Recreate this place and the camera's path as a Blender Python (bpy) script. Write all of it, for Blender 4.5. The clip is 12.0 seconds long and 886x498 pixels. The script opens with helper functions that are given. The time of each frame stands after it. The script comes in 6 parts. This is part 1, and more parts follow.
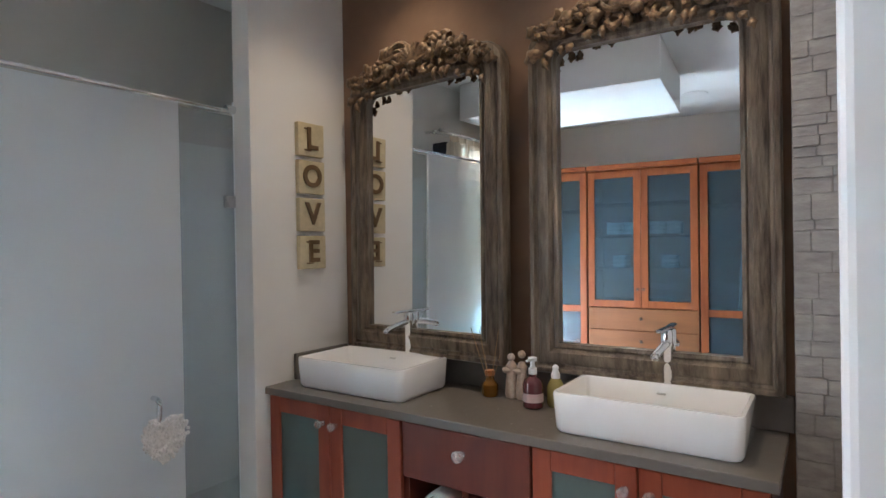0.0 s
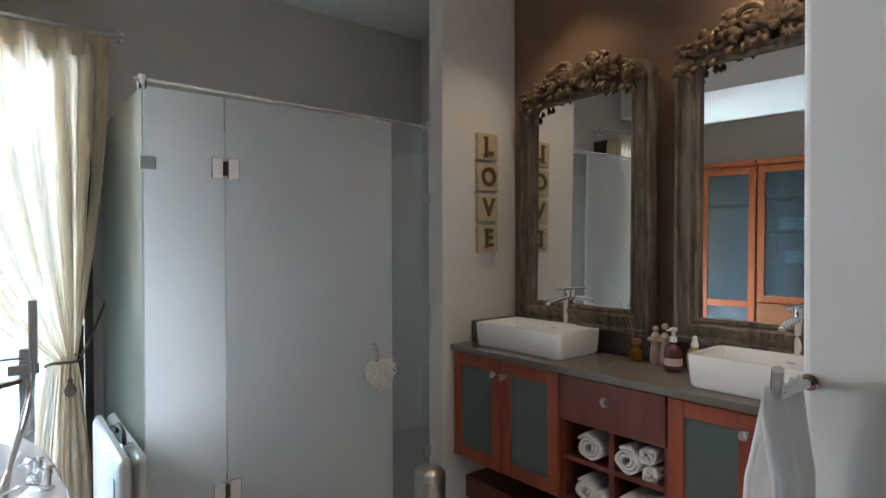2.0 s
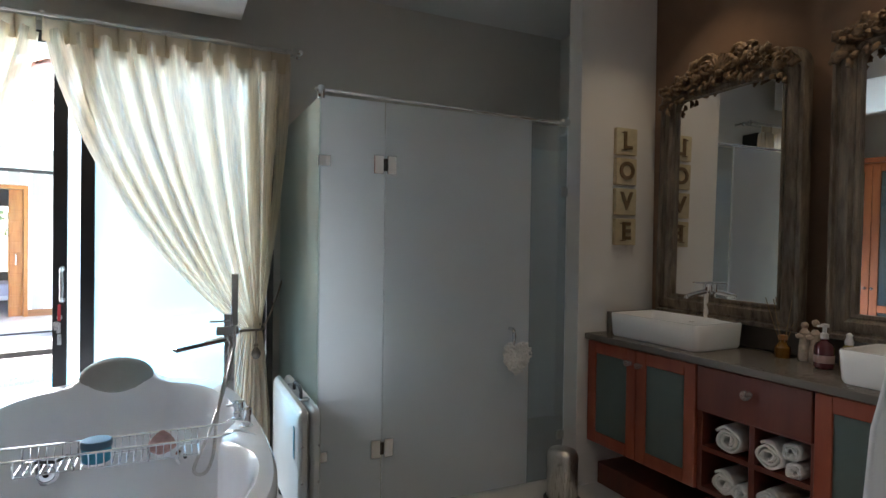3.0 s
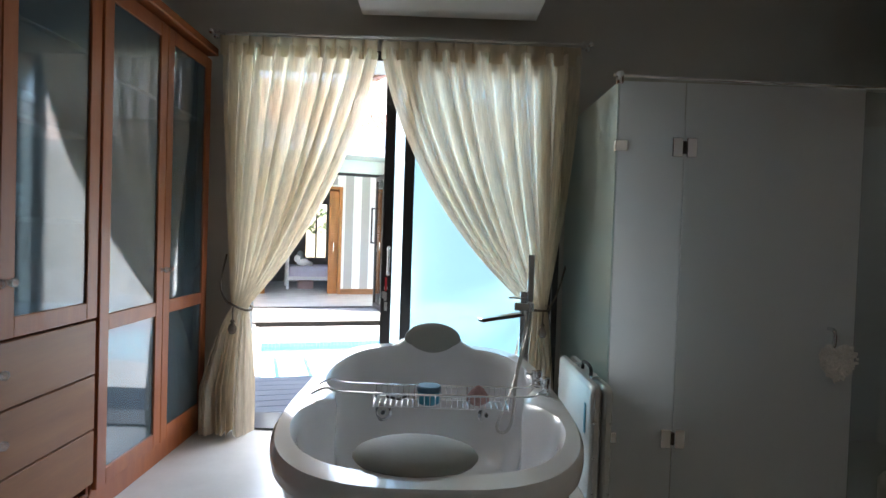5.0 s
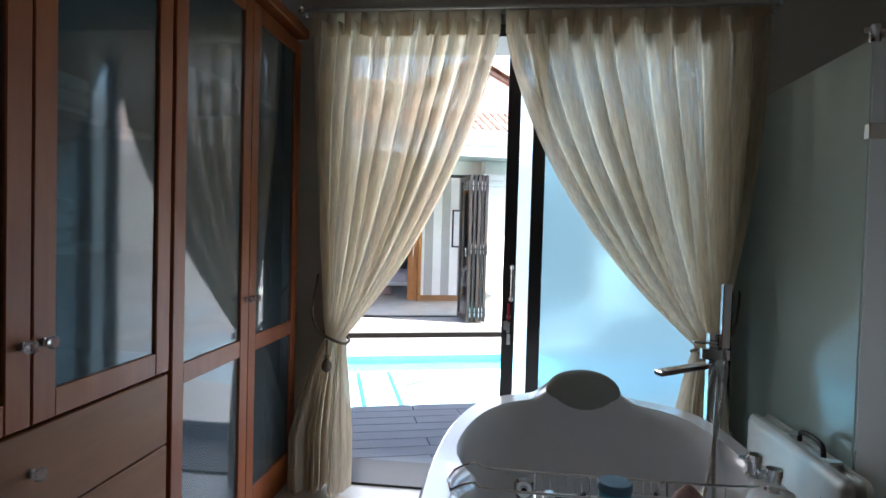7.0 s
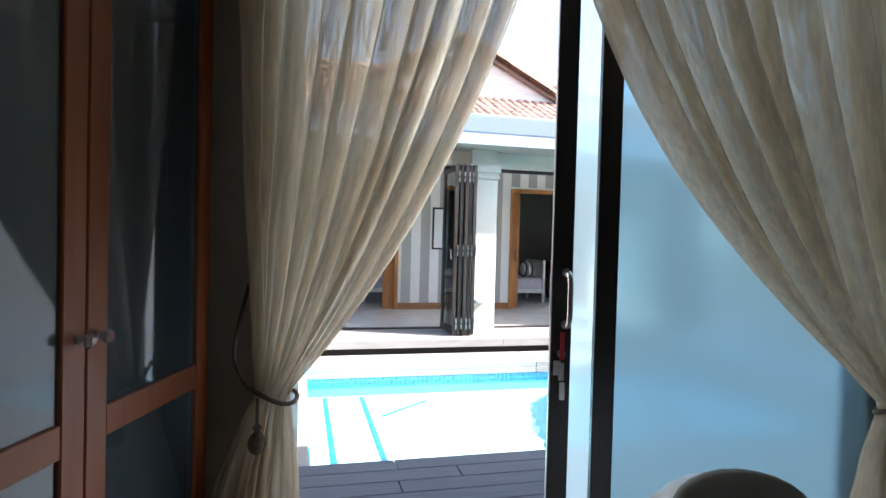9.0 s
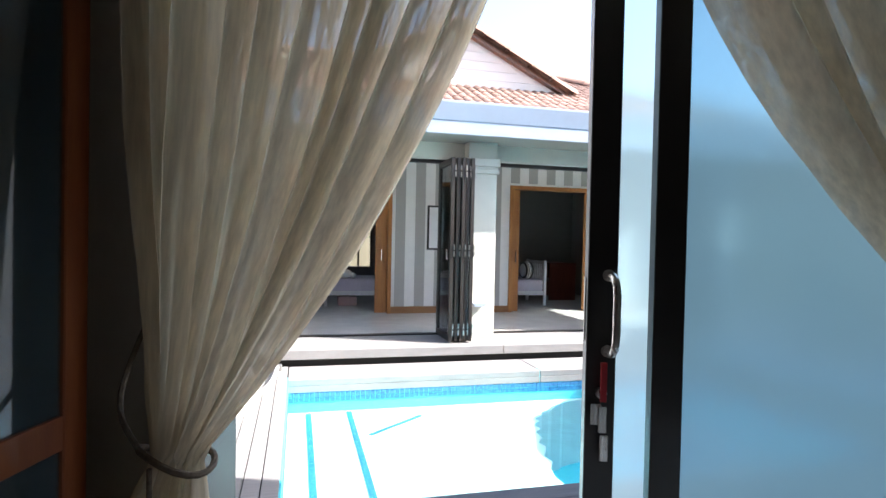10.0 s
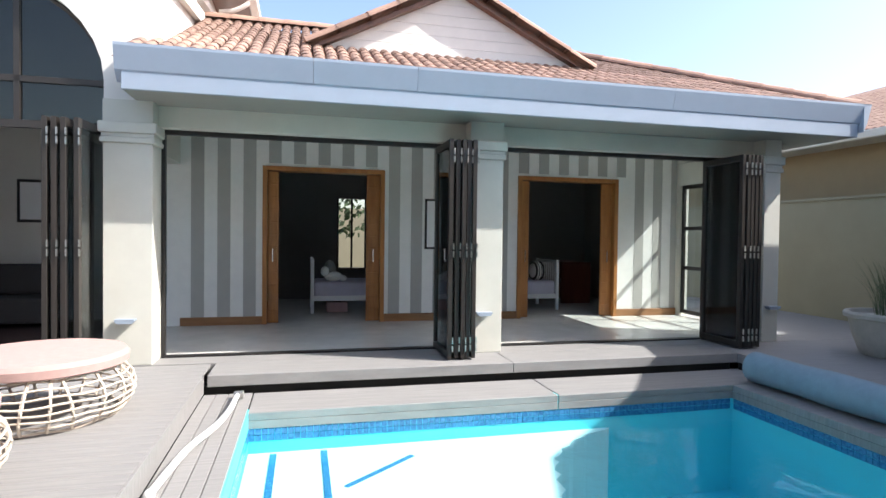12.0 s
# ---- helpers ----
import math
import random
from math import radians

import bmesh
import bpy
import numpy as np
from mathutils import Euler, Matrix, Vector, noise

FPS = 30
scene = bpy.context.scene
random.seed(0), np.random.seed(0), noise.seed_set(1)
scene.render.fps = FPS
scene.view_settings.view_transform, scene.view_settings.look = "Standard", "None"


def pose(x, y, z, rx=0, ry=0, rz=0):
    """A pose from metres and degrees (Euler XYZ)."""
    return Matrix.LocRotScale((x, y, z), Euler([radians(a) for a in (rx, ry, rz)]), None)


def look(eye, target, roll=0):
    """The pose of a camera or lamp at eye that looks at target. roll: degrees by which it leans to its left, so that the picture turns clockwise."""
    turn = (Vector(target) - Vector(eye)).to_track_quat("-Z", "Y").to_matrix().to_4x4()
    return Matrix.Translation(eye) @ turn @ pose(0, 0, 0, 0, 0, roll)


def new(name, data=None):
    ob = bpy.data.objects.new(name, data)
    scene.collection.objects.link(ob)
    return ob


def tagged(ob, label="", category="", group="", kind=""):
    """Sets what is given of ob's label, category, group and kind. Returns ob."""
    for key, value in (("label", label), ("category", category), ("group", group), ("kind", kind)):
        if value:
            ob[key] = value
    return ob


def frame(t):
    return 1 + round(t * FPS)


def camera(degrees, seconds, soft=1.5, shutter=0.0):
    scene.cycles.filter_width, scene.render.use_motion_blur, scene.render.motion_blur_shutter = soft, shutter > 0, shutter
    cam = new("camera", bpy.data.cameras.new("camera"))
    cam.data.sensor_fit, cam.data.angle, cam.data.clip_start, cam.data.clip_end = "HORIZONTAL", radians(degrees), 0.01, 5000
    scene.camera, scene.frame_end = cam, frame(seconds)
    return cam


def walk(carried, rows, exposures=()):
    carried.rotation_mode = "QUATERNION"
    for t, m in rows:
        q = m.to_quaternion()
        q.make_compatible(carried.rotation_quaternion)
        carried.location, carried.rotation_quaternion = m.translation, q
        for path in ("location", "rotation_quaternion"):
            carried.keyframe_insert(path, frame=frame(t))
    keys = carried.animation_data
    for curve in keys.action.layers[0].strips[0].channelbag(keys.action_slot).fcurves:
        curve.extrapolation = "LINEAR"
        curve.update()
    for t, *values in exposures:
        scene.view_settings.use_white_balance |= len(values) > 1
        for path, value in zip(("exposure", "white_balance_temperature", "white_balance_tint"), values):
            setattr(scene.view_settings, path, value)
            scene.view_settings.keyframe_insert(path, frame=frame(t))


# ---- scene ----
cam = camera(75.5, 12.0)
ROWS = [
    (0, look((0.338, 0.225, 1.424), (1.955, 1.389, 1.413), -1.0)),
    (0.5, look((0.226, 0.155, 1.446), (1.803, 1.382, 1.418), -0.9)),
    (1, look((0.121, 0.076, 1.438), (1.626, 1.392, 1.410), -0.8)),
    (1.5, look((0.024, -0.016, 1.412), (1.413, 1.440, 1.391), -0.5)),
    (2, look((-0.067, -0.120, 1.382), (1.171, 1.449, 1.361), -0.2)),
    (2.5, look((-0.156, -0.197, 1.361), (0.911, 1.493, 1.344), 0.2)),
    (3, look((-0.212, -0.262, 1.331), (0.643, 1.545, 1.308), 0.8)),
    (5, look((-0.421, -0.316, 1.25), (-0.404, 1.684, 1.205), 1.9)),
    (5.5, look((-0.475, -0.247, 1.27), (-0.617, 1.747, 1.218), 2.0)),
    (6, look((-0.549, -0.102, 1.305), (-0.755, 1.886, 1.252), 1.9)),
    (6.5, look((-0.658, 0.095, 1.322), (-0.869, 2.083, 1.268), 1.8)),
    (7, look((-0.768, 0.35, 1.332), (-0.985, 2.337, 1.275), 1.6)),
    (9, look((-1.011, 1.491, 1.265), (-1.133, 3.487, 1.224), 1.5)),
    (9.5, look((-1.015, 1.779, 1.249), (-1.13, 3.775, 1.211), 1.2)),
    (10, look((-1.022, 2.046, 1.237), (-1.134, 4.042, 1.201), 1.2)),
    (10.5, look((-1.011, 2.339, 1.231), (-1.125, 4.336, 1.197), 0.9)),
    (11, look((-1.013, 2.59, 1.227), (-1.123, 4.586, 1.193), 0.8)),
    (11.5, look((-0.998, 2.889, 1.208), (-1.117, 4.885, 1.173), 0.7)),
    (12, look((-1.004, 3.137, 1.233), (-1.134, 5.132, 1.19), 0.7)),
]
EXPOSURES = [(0.0, 5.92, 5950, 14), (1.5, 5.6, 6200, 13.5), (2.0, 5.35, 6300, 12.5), (3.0, 4.65, 6350, 12), (5.0, 3.8, 6650, 11), (7.0, 3.1, 6500, 13), (9.0, 2.3, 6500, 13), (10.0, 2.0, 6500, 13), (10.5, 1.77, 6500, 13), (11.5, 1.38, 6500, 10), (12.0, 1.16, 6500, 10)]
walk(cam, ROWS, EXPOSURES)

# the courtyard stands at an angle to the bathroom
ANG = radians(17.45)
OUT = Matrix.Rotation(ANG, 4, "Z")
CA, SA = math.cos(ANG), math.sin(ANG)


def w(u, v, z=0.0):
    return Vector((u * CA - v * SA, u * SA + v * CA, z))


# ---- light ----
to_sun = (OUT.to_3x3() @ Vector((0.98, -0.40, 1.0))).normalized()
elev = math.asin(to_sun.z)
world = bpy.data.worlds.new("world")
scene.world = world
world.use_nodes = True
nt = world.node_tree
sky = nt.nodes.new("ShaderNodeTexSky")
sky.sky_type = "NISHITA"
sky.sun_disc = False
sky.sun_elevation = elev
sky.sun_rotation = math.atan2(to_sun.x, to_sun.y)
sky.air_density, sky.dust_density = 1.0, 2.5
nt.links.new(sky.outputs[0], nt.nodes["Background"].inputs[0])
nt.nodes["Background"].inputs[1].default_value = 0.15
sun = new("sun", bpy.data.lights.new("sun", "SUN"))
sun.data.energy, sun.data.angle, sun.data.color = 4.0, radians(0.6), (1.0, 0.965, 0.91)
sun.matrix_world = to_sun.to_track_quat("Z", "Y").to_matrix().to_4x4()
portal = new("window_daylight", bpy.data.lights.new("window_daylight", "AREA"))
portal.data.shape, portal.data.size, portal.data.size_y = "RECTANGLE", 2.0, 2.2
portal.data.energy, portal.data.color = 4.2, (0.90, 0.95, 1.0)
portal.matrix_world = look((-0.62, 3.75, 1.2), (-0.62, 2.0, 1.2))
for k, (lx, ly) in enumerate([(2.0, 1.75), (2.0, 0.8), (0.9, 0.5)]):
    dl = new("ceiling_spot_lamp", bpy.data.lights.new("ceiling_spot_lamp", "SPOT"))
    dl.data.energy, dl.data.color, dl.data.spot_size, dl.data.spot_blend, dl.data.shadow_soft_size = 0.45, (1.0, 0.78, 0.52), radians(95), 0.8, 0.04
    dl.matrix_world = look((lx, ly, 2.86), (lx + 0.05, ly, 0))

# ---- mesh helpers ----
def mk(name, bm, mat=None, parent=None, label="", smooth=False, m=None, category="", group="", kind=""):
    me = bpy.data.meshes.new(name)
    bmesh.ops.recalc_face_normals(bm, faces=bm.faces)
    bm.to_mesh(me)
    bm.free()
    if mat is not None:
        me.materials.append(mat)
    if smooth:
        me.polygons.foreach_set("use_smooth", [True] * len(me.polygons))
        me.set_sharp_from_angle(angle=radians(40))
    ob = new(name, me)
    if m is not None:
        ob.matrix_basis = m
    if parent is not None:
        ob.parent = parent
    return tagged(ob, label, category, group, kind)


def part(name, bm, material, parent, label="", smooth=False, m=None):
    return mk(name, bm, material, parent, label, smooth, m)


def thing(name, label, category, m=None, group=""):
    ob = new(name)
    ob.empty_display_size = 0.1
    if m is not None:
        ob.matrix_basis = m
    return tagged(ob, label, category, group)


def box(bm, x0, x1, y0, y1, z0, z1, bev=0.0, seg=1, m=None):
    vs = [bm.verts.new((x, y, z)) for z in (z0, z1) for y in (y0, y1) for x in (x0, x1)]
    fs = [bm.faces.new([vs[i] for i in f]) for f in ((0, 2, 3, 1), (4, 5, 7, 6), (0, 1, 5, 4), (2, 6, 7, 3), (0, 4, 6, 2), (1, 3, 7, 5))]
    if m is not None:
        for v in vs:
            v.co = m @ v.co
    if bev > 0:
        es = list({e for f in fs for e in f.edges})
        bmesh.ops.bevel(bm, geom=es, offset=bev, segments=seg, profile=0.5, affect="EDGES")
    return bm


def B(*a, **k):
    return box(bmesh.new(), *a, **k)


def lathe(bm, prof, n=24, m=None, ax=1.0, ay=1.0):
    rings = []
    for r, z in prof:
        ring = []
        for i in range(n):
            a = 2 * math.pi * i / n
            co = Vector((r * ax * math.cos(a), r * ay * math.sin(a), z))
            ring.append(bm.verts.new(m @ co if m is not None else co))
        rings.append(ring)
    for a, b in zip(rings, rings[1:]):
        for i in range(n):
            bm.faces.new((a[i], a[(i + 1) % n], b[(i + 1) % n], b[i]))
    if prof[0][0] > 1e-5:
        bm.faces.new(rings[0][::-1])
    if prof[-1][0] > 1e-5:
        bm.faces.new(rings[-1])
    return bm


def tube(bm, pts, r, n=8, closed=False):
    pts = [Vector(p) for p in pts]
    rings = []
    for i, p in enumerate(pts):
        a = pts[(i - 1) % len(pts)] if (i > 0 or closed) else p
        b = pts[(i + 1) % len(pts)] if (i < len(pts) - 1 or closed) else p
        d = (b - a).normalized()
        up = Vector((0, 0, 1)) if abs(d.z) < 0.95 else Vector((1, 0, 0))
        s = d.cross(up).normalized()
        t = s.cross(d)
        rr = r[i] if isinstance(r, (list, tuple)) else r
        rings.append([bm.verts.new(p + (s * math.cos(k * 2 * math.pi / n) + t * math.sin(k * 2 * math.pi / n)) * rr) for k in range(n)])
    pairs = list(zip(rings, rings[1:])) + ([(rings[-1], rings[0])] if closed else [])
    for a, b in pairs:
        for k in range(n):
            bm.faces.new((a[k], a[(k + 1) % n], b[(k + 1) % n], b[k]))
    if not closed:
        bm.faces.new(rings[0][::-1])
        bm.faces.new(rings[-1])
    return bm


def cyl(bm, p, q, r, n=16):
    return tube(bm, [p, q], r, n)


def smoothline(pts, k=6):
    pts = [Vector(p) for p in pts]
    out = []
    for i in range(len(pts) - 1):
        p0, p1, p2, p3 = pts[max(i - 1, 0)], pts[i], pts[i + 1], pts[min(i + 2, len(pts) - 1)]
        for j in range(k):
            t = j / k
            out.append(0.5 * ((2 * p1) + (p2 - p0) * t + (2 * p0 - 5 * p1 + 4 * p2 - p3) * t * t + (3 * p1 - p0 - 3 * p2 + p3) * t ** 3))
    out.append(pts[-1])
    return out


def ball(bm, c, rx, ry=None, rz=None, n=12, k=8, m=None):
    ry, rz = ry or rx, rz or rx
    prof = [(math.sin(math.pi * i / k), -math.cos(math.pi * i / k)) for i in range(k + 1)]
    prof[0], prof[-1] = (0.02, -1.0), (0.02, 1.0)
    mm = Matrix.Translation(c) @ (m if m is not None else Matrix.Identity(4)) @ Matrix.Diagonal((rx, ry, rz, 1))
    return lathe(bm, prof, n, mm)


def grid(bm, f, nu, nv):
    vs = [[bm.verts.new(f(i / nu, j / nv)) for i in range(nu + 1)] for j in range(nv + 1)]
    for j in range(nv):
        for i in range(nu):
            bm.faces.new((vs[j][i], vs[j][i + 1], vs[j + 1][i + 1], vs[j + 1][i]))
    return bm


def prism(bm, poly, y0, y1, m=None):
    """poly in the x z plane, drawn out along y."""
    a = [bm.verts.new((x, y0, z)) for x, z in poly]
    b = [bm.verts.new((x, y1, z)) for x, z in poly]
    if m is not None:
        for v in a + b:
            v.co = m @ v.co
    n = len(poly)
    bm.faces.new(a)
    bm.faces.new(b[::-1])
    for i in range(n):
        bm.faces.new((a[i], b[i], b[(i + 1) % n], a[(i + 1) % n]))
    return bm


# ---- materials ----
def mat(name, col, rough=0.6, metal=0.0, var=0.08, scale=6.0, bump=0.0, bscale=60.0, stretch=(1, 1, 1), col2=None, trans=0.0, coat=0.0, ior=1.5, spec=0.5):
    m = bpy.data.materials.new(name)
    m.use_nodes = True
    t = m.node_tree
    p = t.nodes["Principled BSDF"]
    p.inputs["Roughness"].default_value = rough
    p.inputs["Metallic"].default_value = metal
    p.inputs["Transmission Weight"].default_value = trans
    p.inputs["Coat Weight"].default_value = coat
    p.inputs["IOR"].default_value = ior
    p.inputs["Specular IOR Level"].default_value = spec
    tc = t.nodes.new("ShaderNodeTexCoord")
    mp = t.nodes.new("ShaderNodeMapping")
    mp.inputs["Scale"].default_value = stretch
    t.links.new(tc.outputs["Object"], mp.inputs[0])
    n1 = t.nodes.new("ShaderNodeTexNoise")
    n1.inputs["Scale"].default_value = scale
    n1.inputs["Detail"].default_value = 6.0
    n1.inputs["Roughness"].default_value = 0.65
    t.links.new(mp.outputs[0], n1.inputs["Vector"])
    rp = t.nodes.new("ShaderNodeValToRGB")
    c1 = tuple(max(0.0, c * (1 - var)) for c in col)
    c2 = col2 or tuple(min(1.0, c * (1 + var)) for c in col)
    rp.color_ramp.elements[0].position, rp.color_ramp.elements[1].position = 0.32, 0.68
    rp.color_ramp.elements[0].color, rp.color_ramp.elements[1].color = (*c1, 1), (*c2, 1)
    t.links.new(n1.outputs[0], rp.inputs[0])
    t.links.new(rp.outputs[0], p.inputs["Base Color"])
    mr = t.nodes.new("ShaderNodeMapRange")
    mr.inputs["To Min"].default_value = max(0.0, rough - 0.06)
    mr.inputs["To Max"].default_value = min(1.0, rough + 0.06)
    t.links.new(n1.outputs[0], mr.inputs[0])
    t.links.new(mr.outputs[0], p.inputs["Roughness"])
    if bump > 0:
        n2 = t.nodes.new("ShaderNodeTexNoise")
        n2.inputs["Scale"].default_value = bscale
        n2.inputs["Detail"].default_value = 4.0
        t.links.new(mp.outputs[0], n2.inputs["Vector"])
        b = t.nodes.new("ShaderNodeBump")
        b.inputs["Strength"].default_value = bump
        b.inputs["Distance"].default_value = 0.004
        t.links.new(n2.outputs[0], b.inputs["Height"])
        t.links.new(b.outputs[0], p.inputs["Normal"])
    return m


def gloss_weight(t):
    """How glossy glass is at each angle, alike from both sides."""
    lw = t.nodes.new("ShaderNodeLayerWeight")
    lw.name = "Facing"
    lw.inputs[0].default_value = 0.5
    p1 = t.nodes.new("ShaderNodeMath")
    p1.operation = "POWER"
    p1.inputs[1].default_value = 3.6
    p2 = t.nodes.new("ShaderNodeMath")
    p2.operation = "MULTIPLY_ADD"
    p2.inputs[1].default_value, p2.inputs[2].default_value = 0.80, 0.045
    t.links.new(lw.outputs["Facing"], p1.inputs[0])
    t.links.new(p1.outputs[0], p2.inputs[0])
    return p2


def frosted(name, col, rough, share, body=(0.6, 0.7, 0.7), gloss=0.12):
    """Etched glass: blurred view through, with a share of milky surface."""
    m = bpy.data.materials.new(name)
    m.use_nodes = True
    t = m.node_tree
    t.nodes.remove(t.nodes["Principled BSDF"])
    out = t.nodes["Material Output"]
    g = t.nodes.new("ShaderNodeBsdfRefraction")
    g.inputs["Color"].default_value = (*col, 1)
    g.inputs["Roughness"].default_value = rough
    g.inputs["IOR"].default_value = 1.12
    tl = t.nodes.new("ShaderNodeBsdfTranslucent")
    tl.inputs["Color"].default_value = (*body, 1)
    df = t.nodes.new("ShaderNodeBsdfDiffuse")
    df.inputs["Color"].default_value = (*body, 1)
    m0, m1, m2 = (t.nodes.new("ShaderNodeMixShader") for _ in range(3))
    m0.inputs[0].default_value = 0.5
    t.links.new(tl.outputs[0], m0.inputs[1])
    t.links.new(df.outputs[0], m0.inputs[2])
    m1.inputs[0].default_value = share
    t.links.new(g.outputs[0], m1.inputs[1])
    t.links.new(m0.outputs[0], m1.inputs[2])
    gl = t.nodes.new("ShaderNodeBsdfGlossy")
    gl.inputs["Roughness"].default_value = gloss
    fr = gloss_weight(t)
    t.links.new(fr.outputs[0], m2.inputs[0])
    t.links.new(m1.outputs[0], m2.inputs[1])
    t.links.new(gl.outputs[0], m2.inputs[2])
    t.links.new(m2.outputs[0], out.inputs[0])
    return m


def clear_glass(name, tint=(0.9, 0.95, 0.95), dark=0.0):
    m = bpy.data.materials.new(name)
    m.use_nodes = True
    t = m.node_tree
    t.nodes.remove(t.nodes["Principled BSDF"])
    tr = t.nodes.new("ShaderNodeBsdfTransparent")
    tr.inputs[0].default_value = (*tint, 1)
    gl = t.nodes.new("ShaderNodeBsdfGlossy")
    gl.inputs["Roughness"].default_value = 0.02
    fr = gloss_weight(t)
    mx = t.nodes.new("ShaderNodeMixShader")
    t.links.new(fr.outputs[0], mx.inputs[0])
    t.links.new(tr.outputs[0], mx.inputs[1])
    t.links.new(gl.outputs[0], mx.inputs[2])
    t.links.new(mx.outputs[0], t.nodes["Material Output"].inputs[0])
    return m


def cloth(name, col, through_=0.45, var=0.08, sheer=0.0):
    m = mat(name, col, 0.9, var=var, scale=9, bump=0.3, bscale=400, spec=0.1, stretch=(4, 4, 0.5))
    t = m.node_tree
    p = t.nodes["Principled BSDF"]
    tl = t.nodes.new("ShaderNodeBsdfTranslucent")
    tl.inputs[0].default_value = (*col, 1)
    mx = t.nodes.new("ShaderNodeMixShader")
    mx.inputs[0].default_value = through_
    t.links.new(p.outputs[0], mx.inputs[1])
    t.links.new(tl.outputs[0], mx.inputs[2])
    last = mx
    if sheer > 0:
        tr = t.nodes.new("ShaderNodeBsdfTransparent")
        nz = t.nodes.new("ShaderNodeTexNoise")
        nz.inputs["Scale"].default_value = 16.0
        nz.inputs["Detail"].default_value = 5.0
        t.links.new(t.nodes["Mapping"].outputs[0], nz.inputs["Vector"])
        rg = t.nodes.new("ShaderNodeMapRange")
        rg.inputs["From Min"].default_value, rg.inputs["From Max"].default_value = 0.4, 0.65
        rg.inputs["To Min"].default_value, rg.inputs["To Max"].default_value = 0.0, sheer
        t.links.new(nz.outputs[0], rg.inputs[0])
        m3 = t.nodes.new("ShaderNodeMixShader")
        t.links.new(rg.outputs[0], m3.inputs[0])
        t.links.new(mx.outputs[0], m3.inputs[1])
        t.links.new(tr.outputs[0], m3.inputs[2])
        last = m3
    t.links.new(last.outputs[0], t.nodes["Material Output"].inputs[0])
    return m


def wood(name, c1, c2, rough=0.4, along=(1, 1, 0.12), scale=14, coat=0.25):
    return mat(name, c1, rough, var=0.0, scale=scale, col2=c2, stretch=along, bump=0.08, bscale=80, coat=coat)


M = {}
M["wall"] = mat("wall_paint_warm", (0.64, 0.61, 0.56), 0.85, var=0.03, scale=2, bump=0.05, bscale=300)
M["wall_brown"] = mat("wall_paint_brown", (0.22, 0.135, 0.085), 0.8, var=0.12, scale=3, bump=0.05, bscale=200)
M["white_wall"] = mat("wall_paint_white", (0.72, 0.70, 0.67), 0.8, var=0.02, scale=2, bump=0.04, bscale=300)
M["box_white"] = mat("box_paint", (0.88, 0.88, 0.87), 0.8, var=0.01)
M["ceil"] = mat("ceiling_paint", (0.78, 0.78, 0.76), 0.9, var=0.02, scale=2)
M["floor"] = mat("polished_floor", (0.62, 0.60, 0.56), 0.22, var=0.07, scale=3, bump=0.02, bscale=10)
M["stone"] = mat("grey_stone_top", (0.155, 0.14, 0.125), 0.25, var=0.03, scale=60, bump=0.02, bscale=200)
M["slate"] = mat("split_stone", (0.34, 0.32, 0.30), 0.8, var=0.22, scale=14, bump=0.9, bscale=30, stretch=(1, 1, 3))
M["wood"] = wood("cherry_wood", (0.22, 0.035, 0.014), (0.31, 0.065, 0.024))
M["wood_dark"] = wood("cherry_wood_dark", (0.105, 0.018, 0.010), (0.15, 0.030, 0.015))
M["wood_ward"] = wood("cherry_wood_wardrobe", (0.24, 0.056, 0.012), (0.35, 0.098, 0.022), coat=0.08, rough=0.5)
M["wood_drawer"] = wood("cherry_drawer_front", (0.20, 0.072, 0.020), (0.27, 0.105, 0.032), along=(1, 0.12, 1), coat=0.05, rough=0.55)
M["wood_orange"] = wood("oiled_door_wood", (0.33, 0.125, 0.035), (0.48, 0.21, 0.06), rough=0.5)
M["skirt"] = wood("skirting_wood", (0.26, 0.12, 0.05), (0.36, 0.18, 0.08), along=(0.12, 1, 1))
M["glass_cab"] = frosted("frosted_cabinet_glass", (0.80, 0.9, 0.9), 0.25, 0.45, (0.36, 0.46, 0.44))
M["glass_ward"] = frosted("frosted_wardrobe_glass", (0.70, 0.87, 0.94), 0.22, 0.42, (0.22, 0.30, 0.34), 0.05)
M["glass_shower"] = frosted("frosted_shower_glass", (1.0, 1.0, 1.0), 0.30, 0.5, (0.89, 0.91, 0.94))
M["glass_side"] = frosted("frosted_side_glass", (0.93, 1.0, 0.98), 0.28, 0.18, (0.74, 0.92, 0.87))
M["glass_clearer"] = frosted("light_frosted_glass", (0.86, 0.89, 0.90), 0.16, 0.22, (0.7, 0.74, 0.75))
M["tile"] = mat("white_wall_tile", (0.90, 0.91, 0.92), 0.2, var=0.02)
M["glass_door"] = frosted("frosted_door_glass", (0.61, 0.71, 0.75), 0.30, 0.04, (0.4, 0.48, 0.5))
M["glass"] = clear_glass("clear_glass")
M["glass_tint"] = clear_glass("tinted_glass", (0.55, 0.60, 0.62))
M["crystal"] = mat("crystal", (0.95, 0.95, 0.95), 0.03, trans=0.9, var=0.01)
M["mirror"] = mat("mirror_silver", (0.93, 0.94, 0.94), 0.01, 1.0, var=0.0)
M["mirror"].node_tree.nodes["Map Range"].inputs["To Min"].default_value = 0.0
M["mirror"].node_tree.nodes["Map Range"].inputs["To Max"].default_value = 0.0
M["frame"] = mat("weathered_frame", (0.052, 0.036, 0.024), 0.45, 0.15, scale=30, col2=(0.25, 0.20, 0.145), bump=0.9, bscale=140, stretch=(1, 1, 0.16))
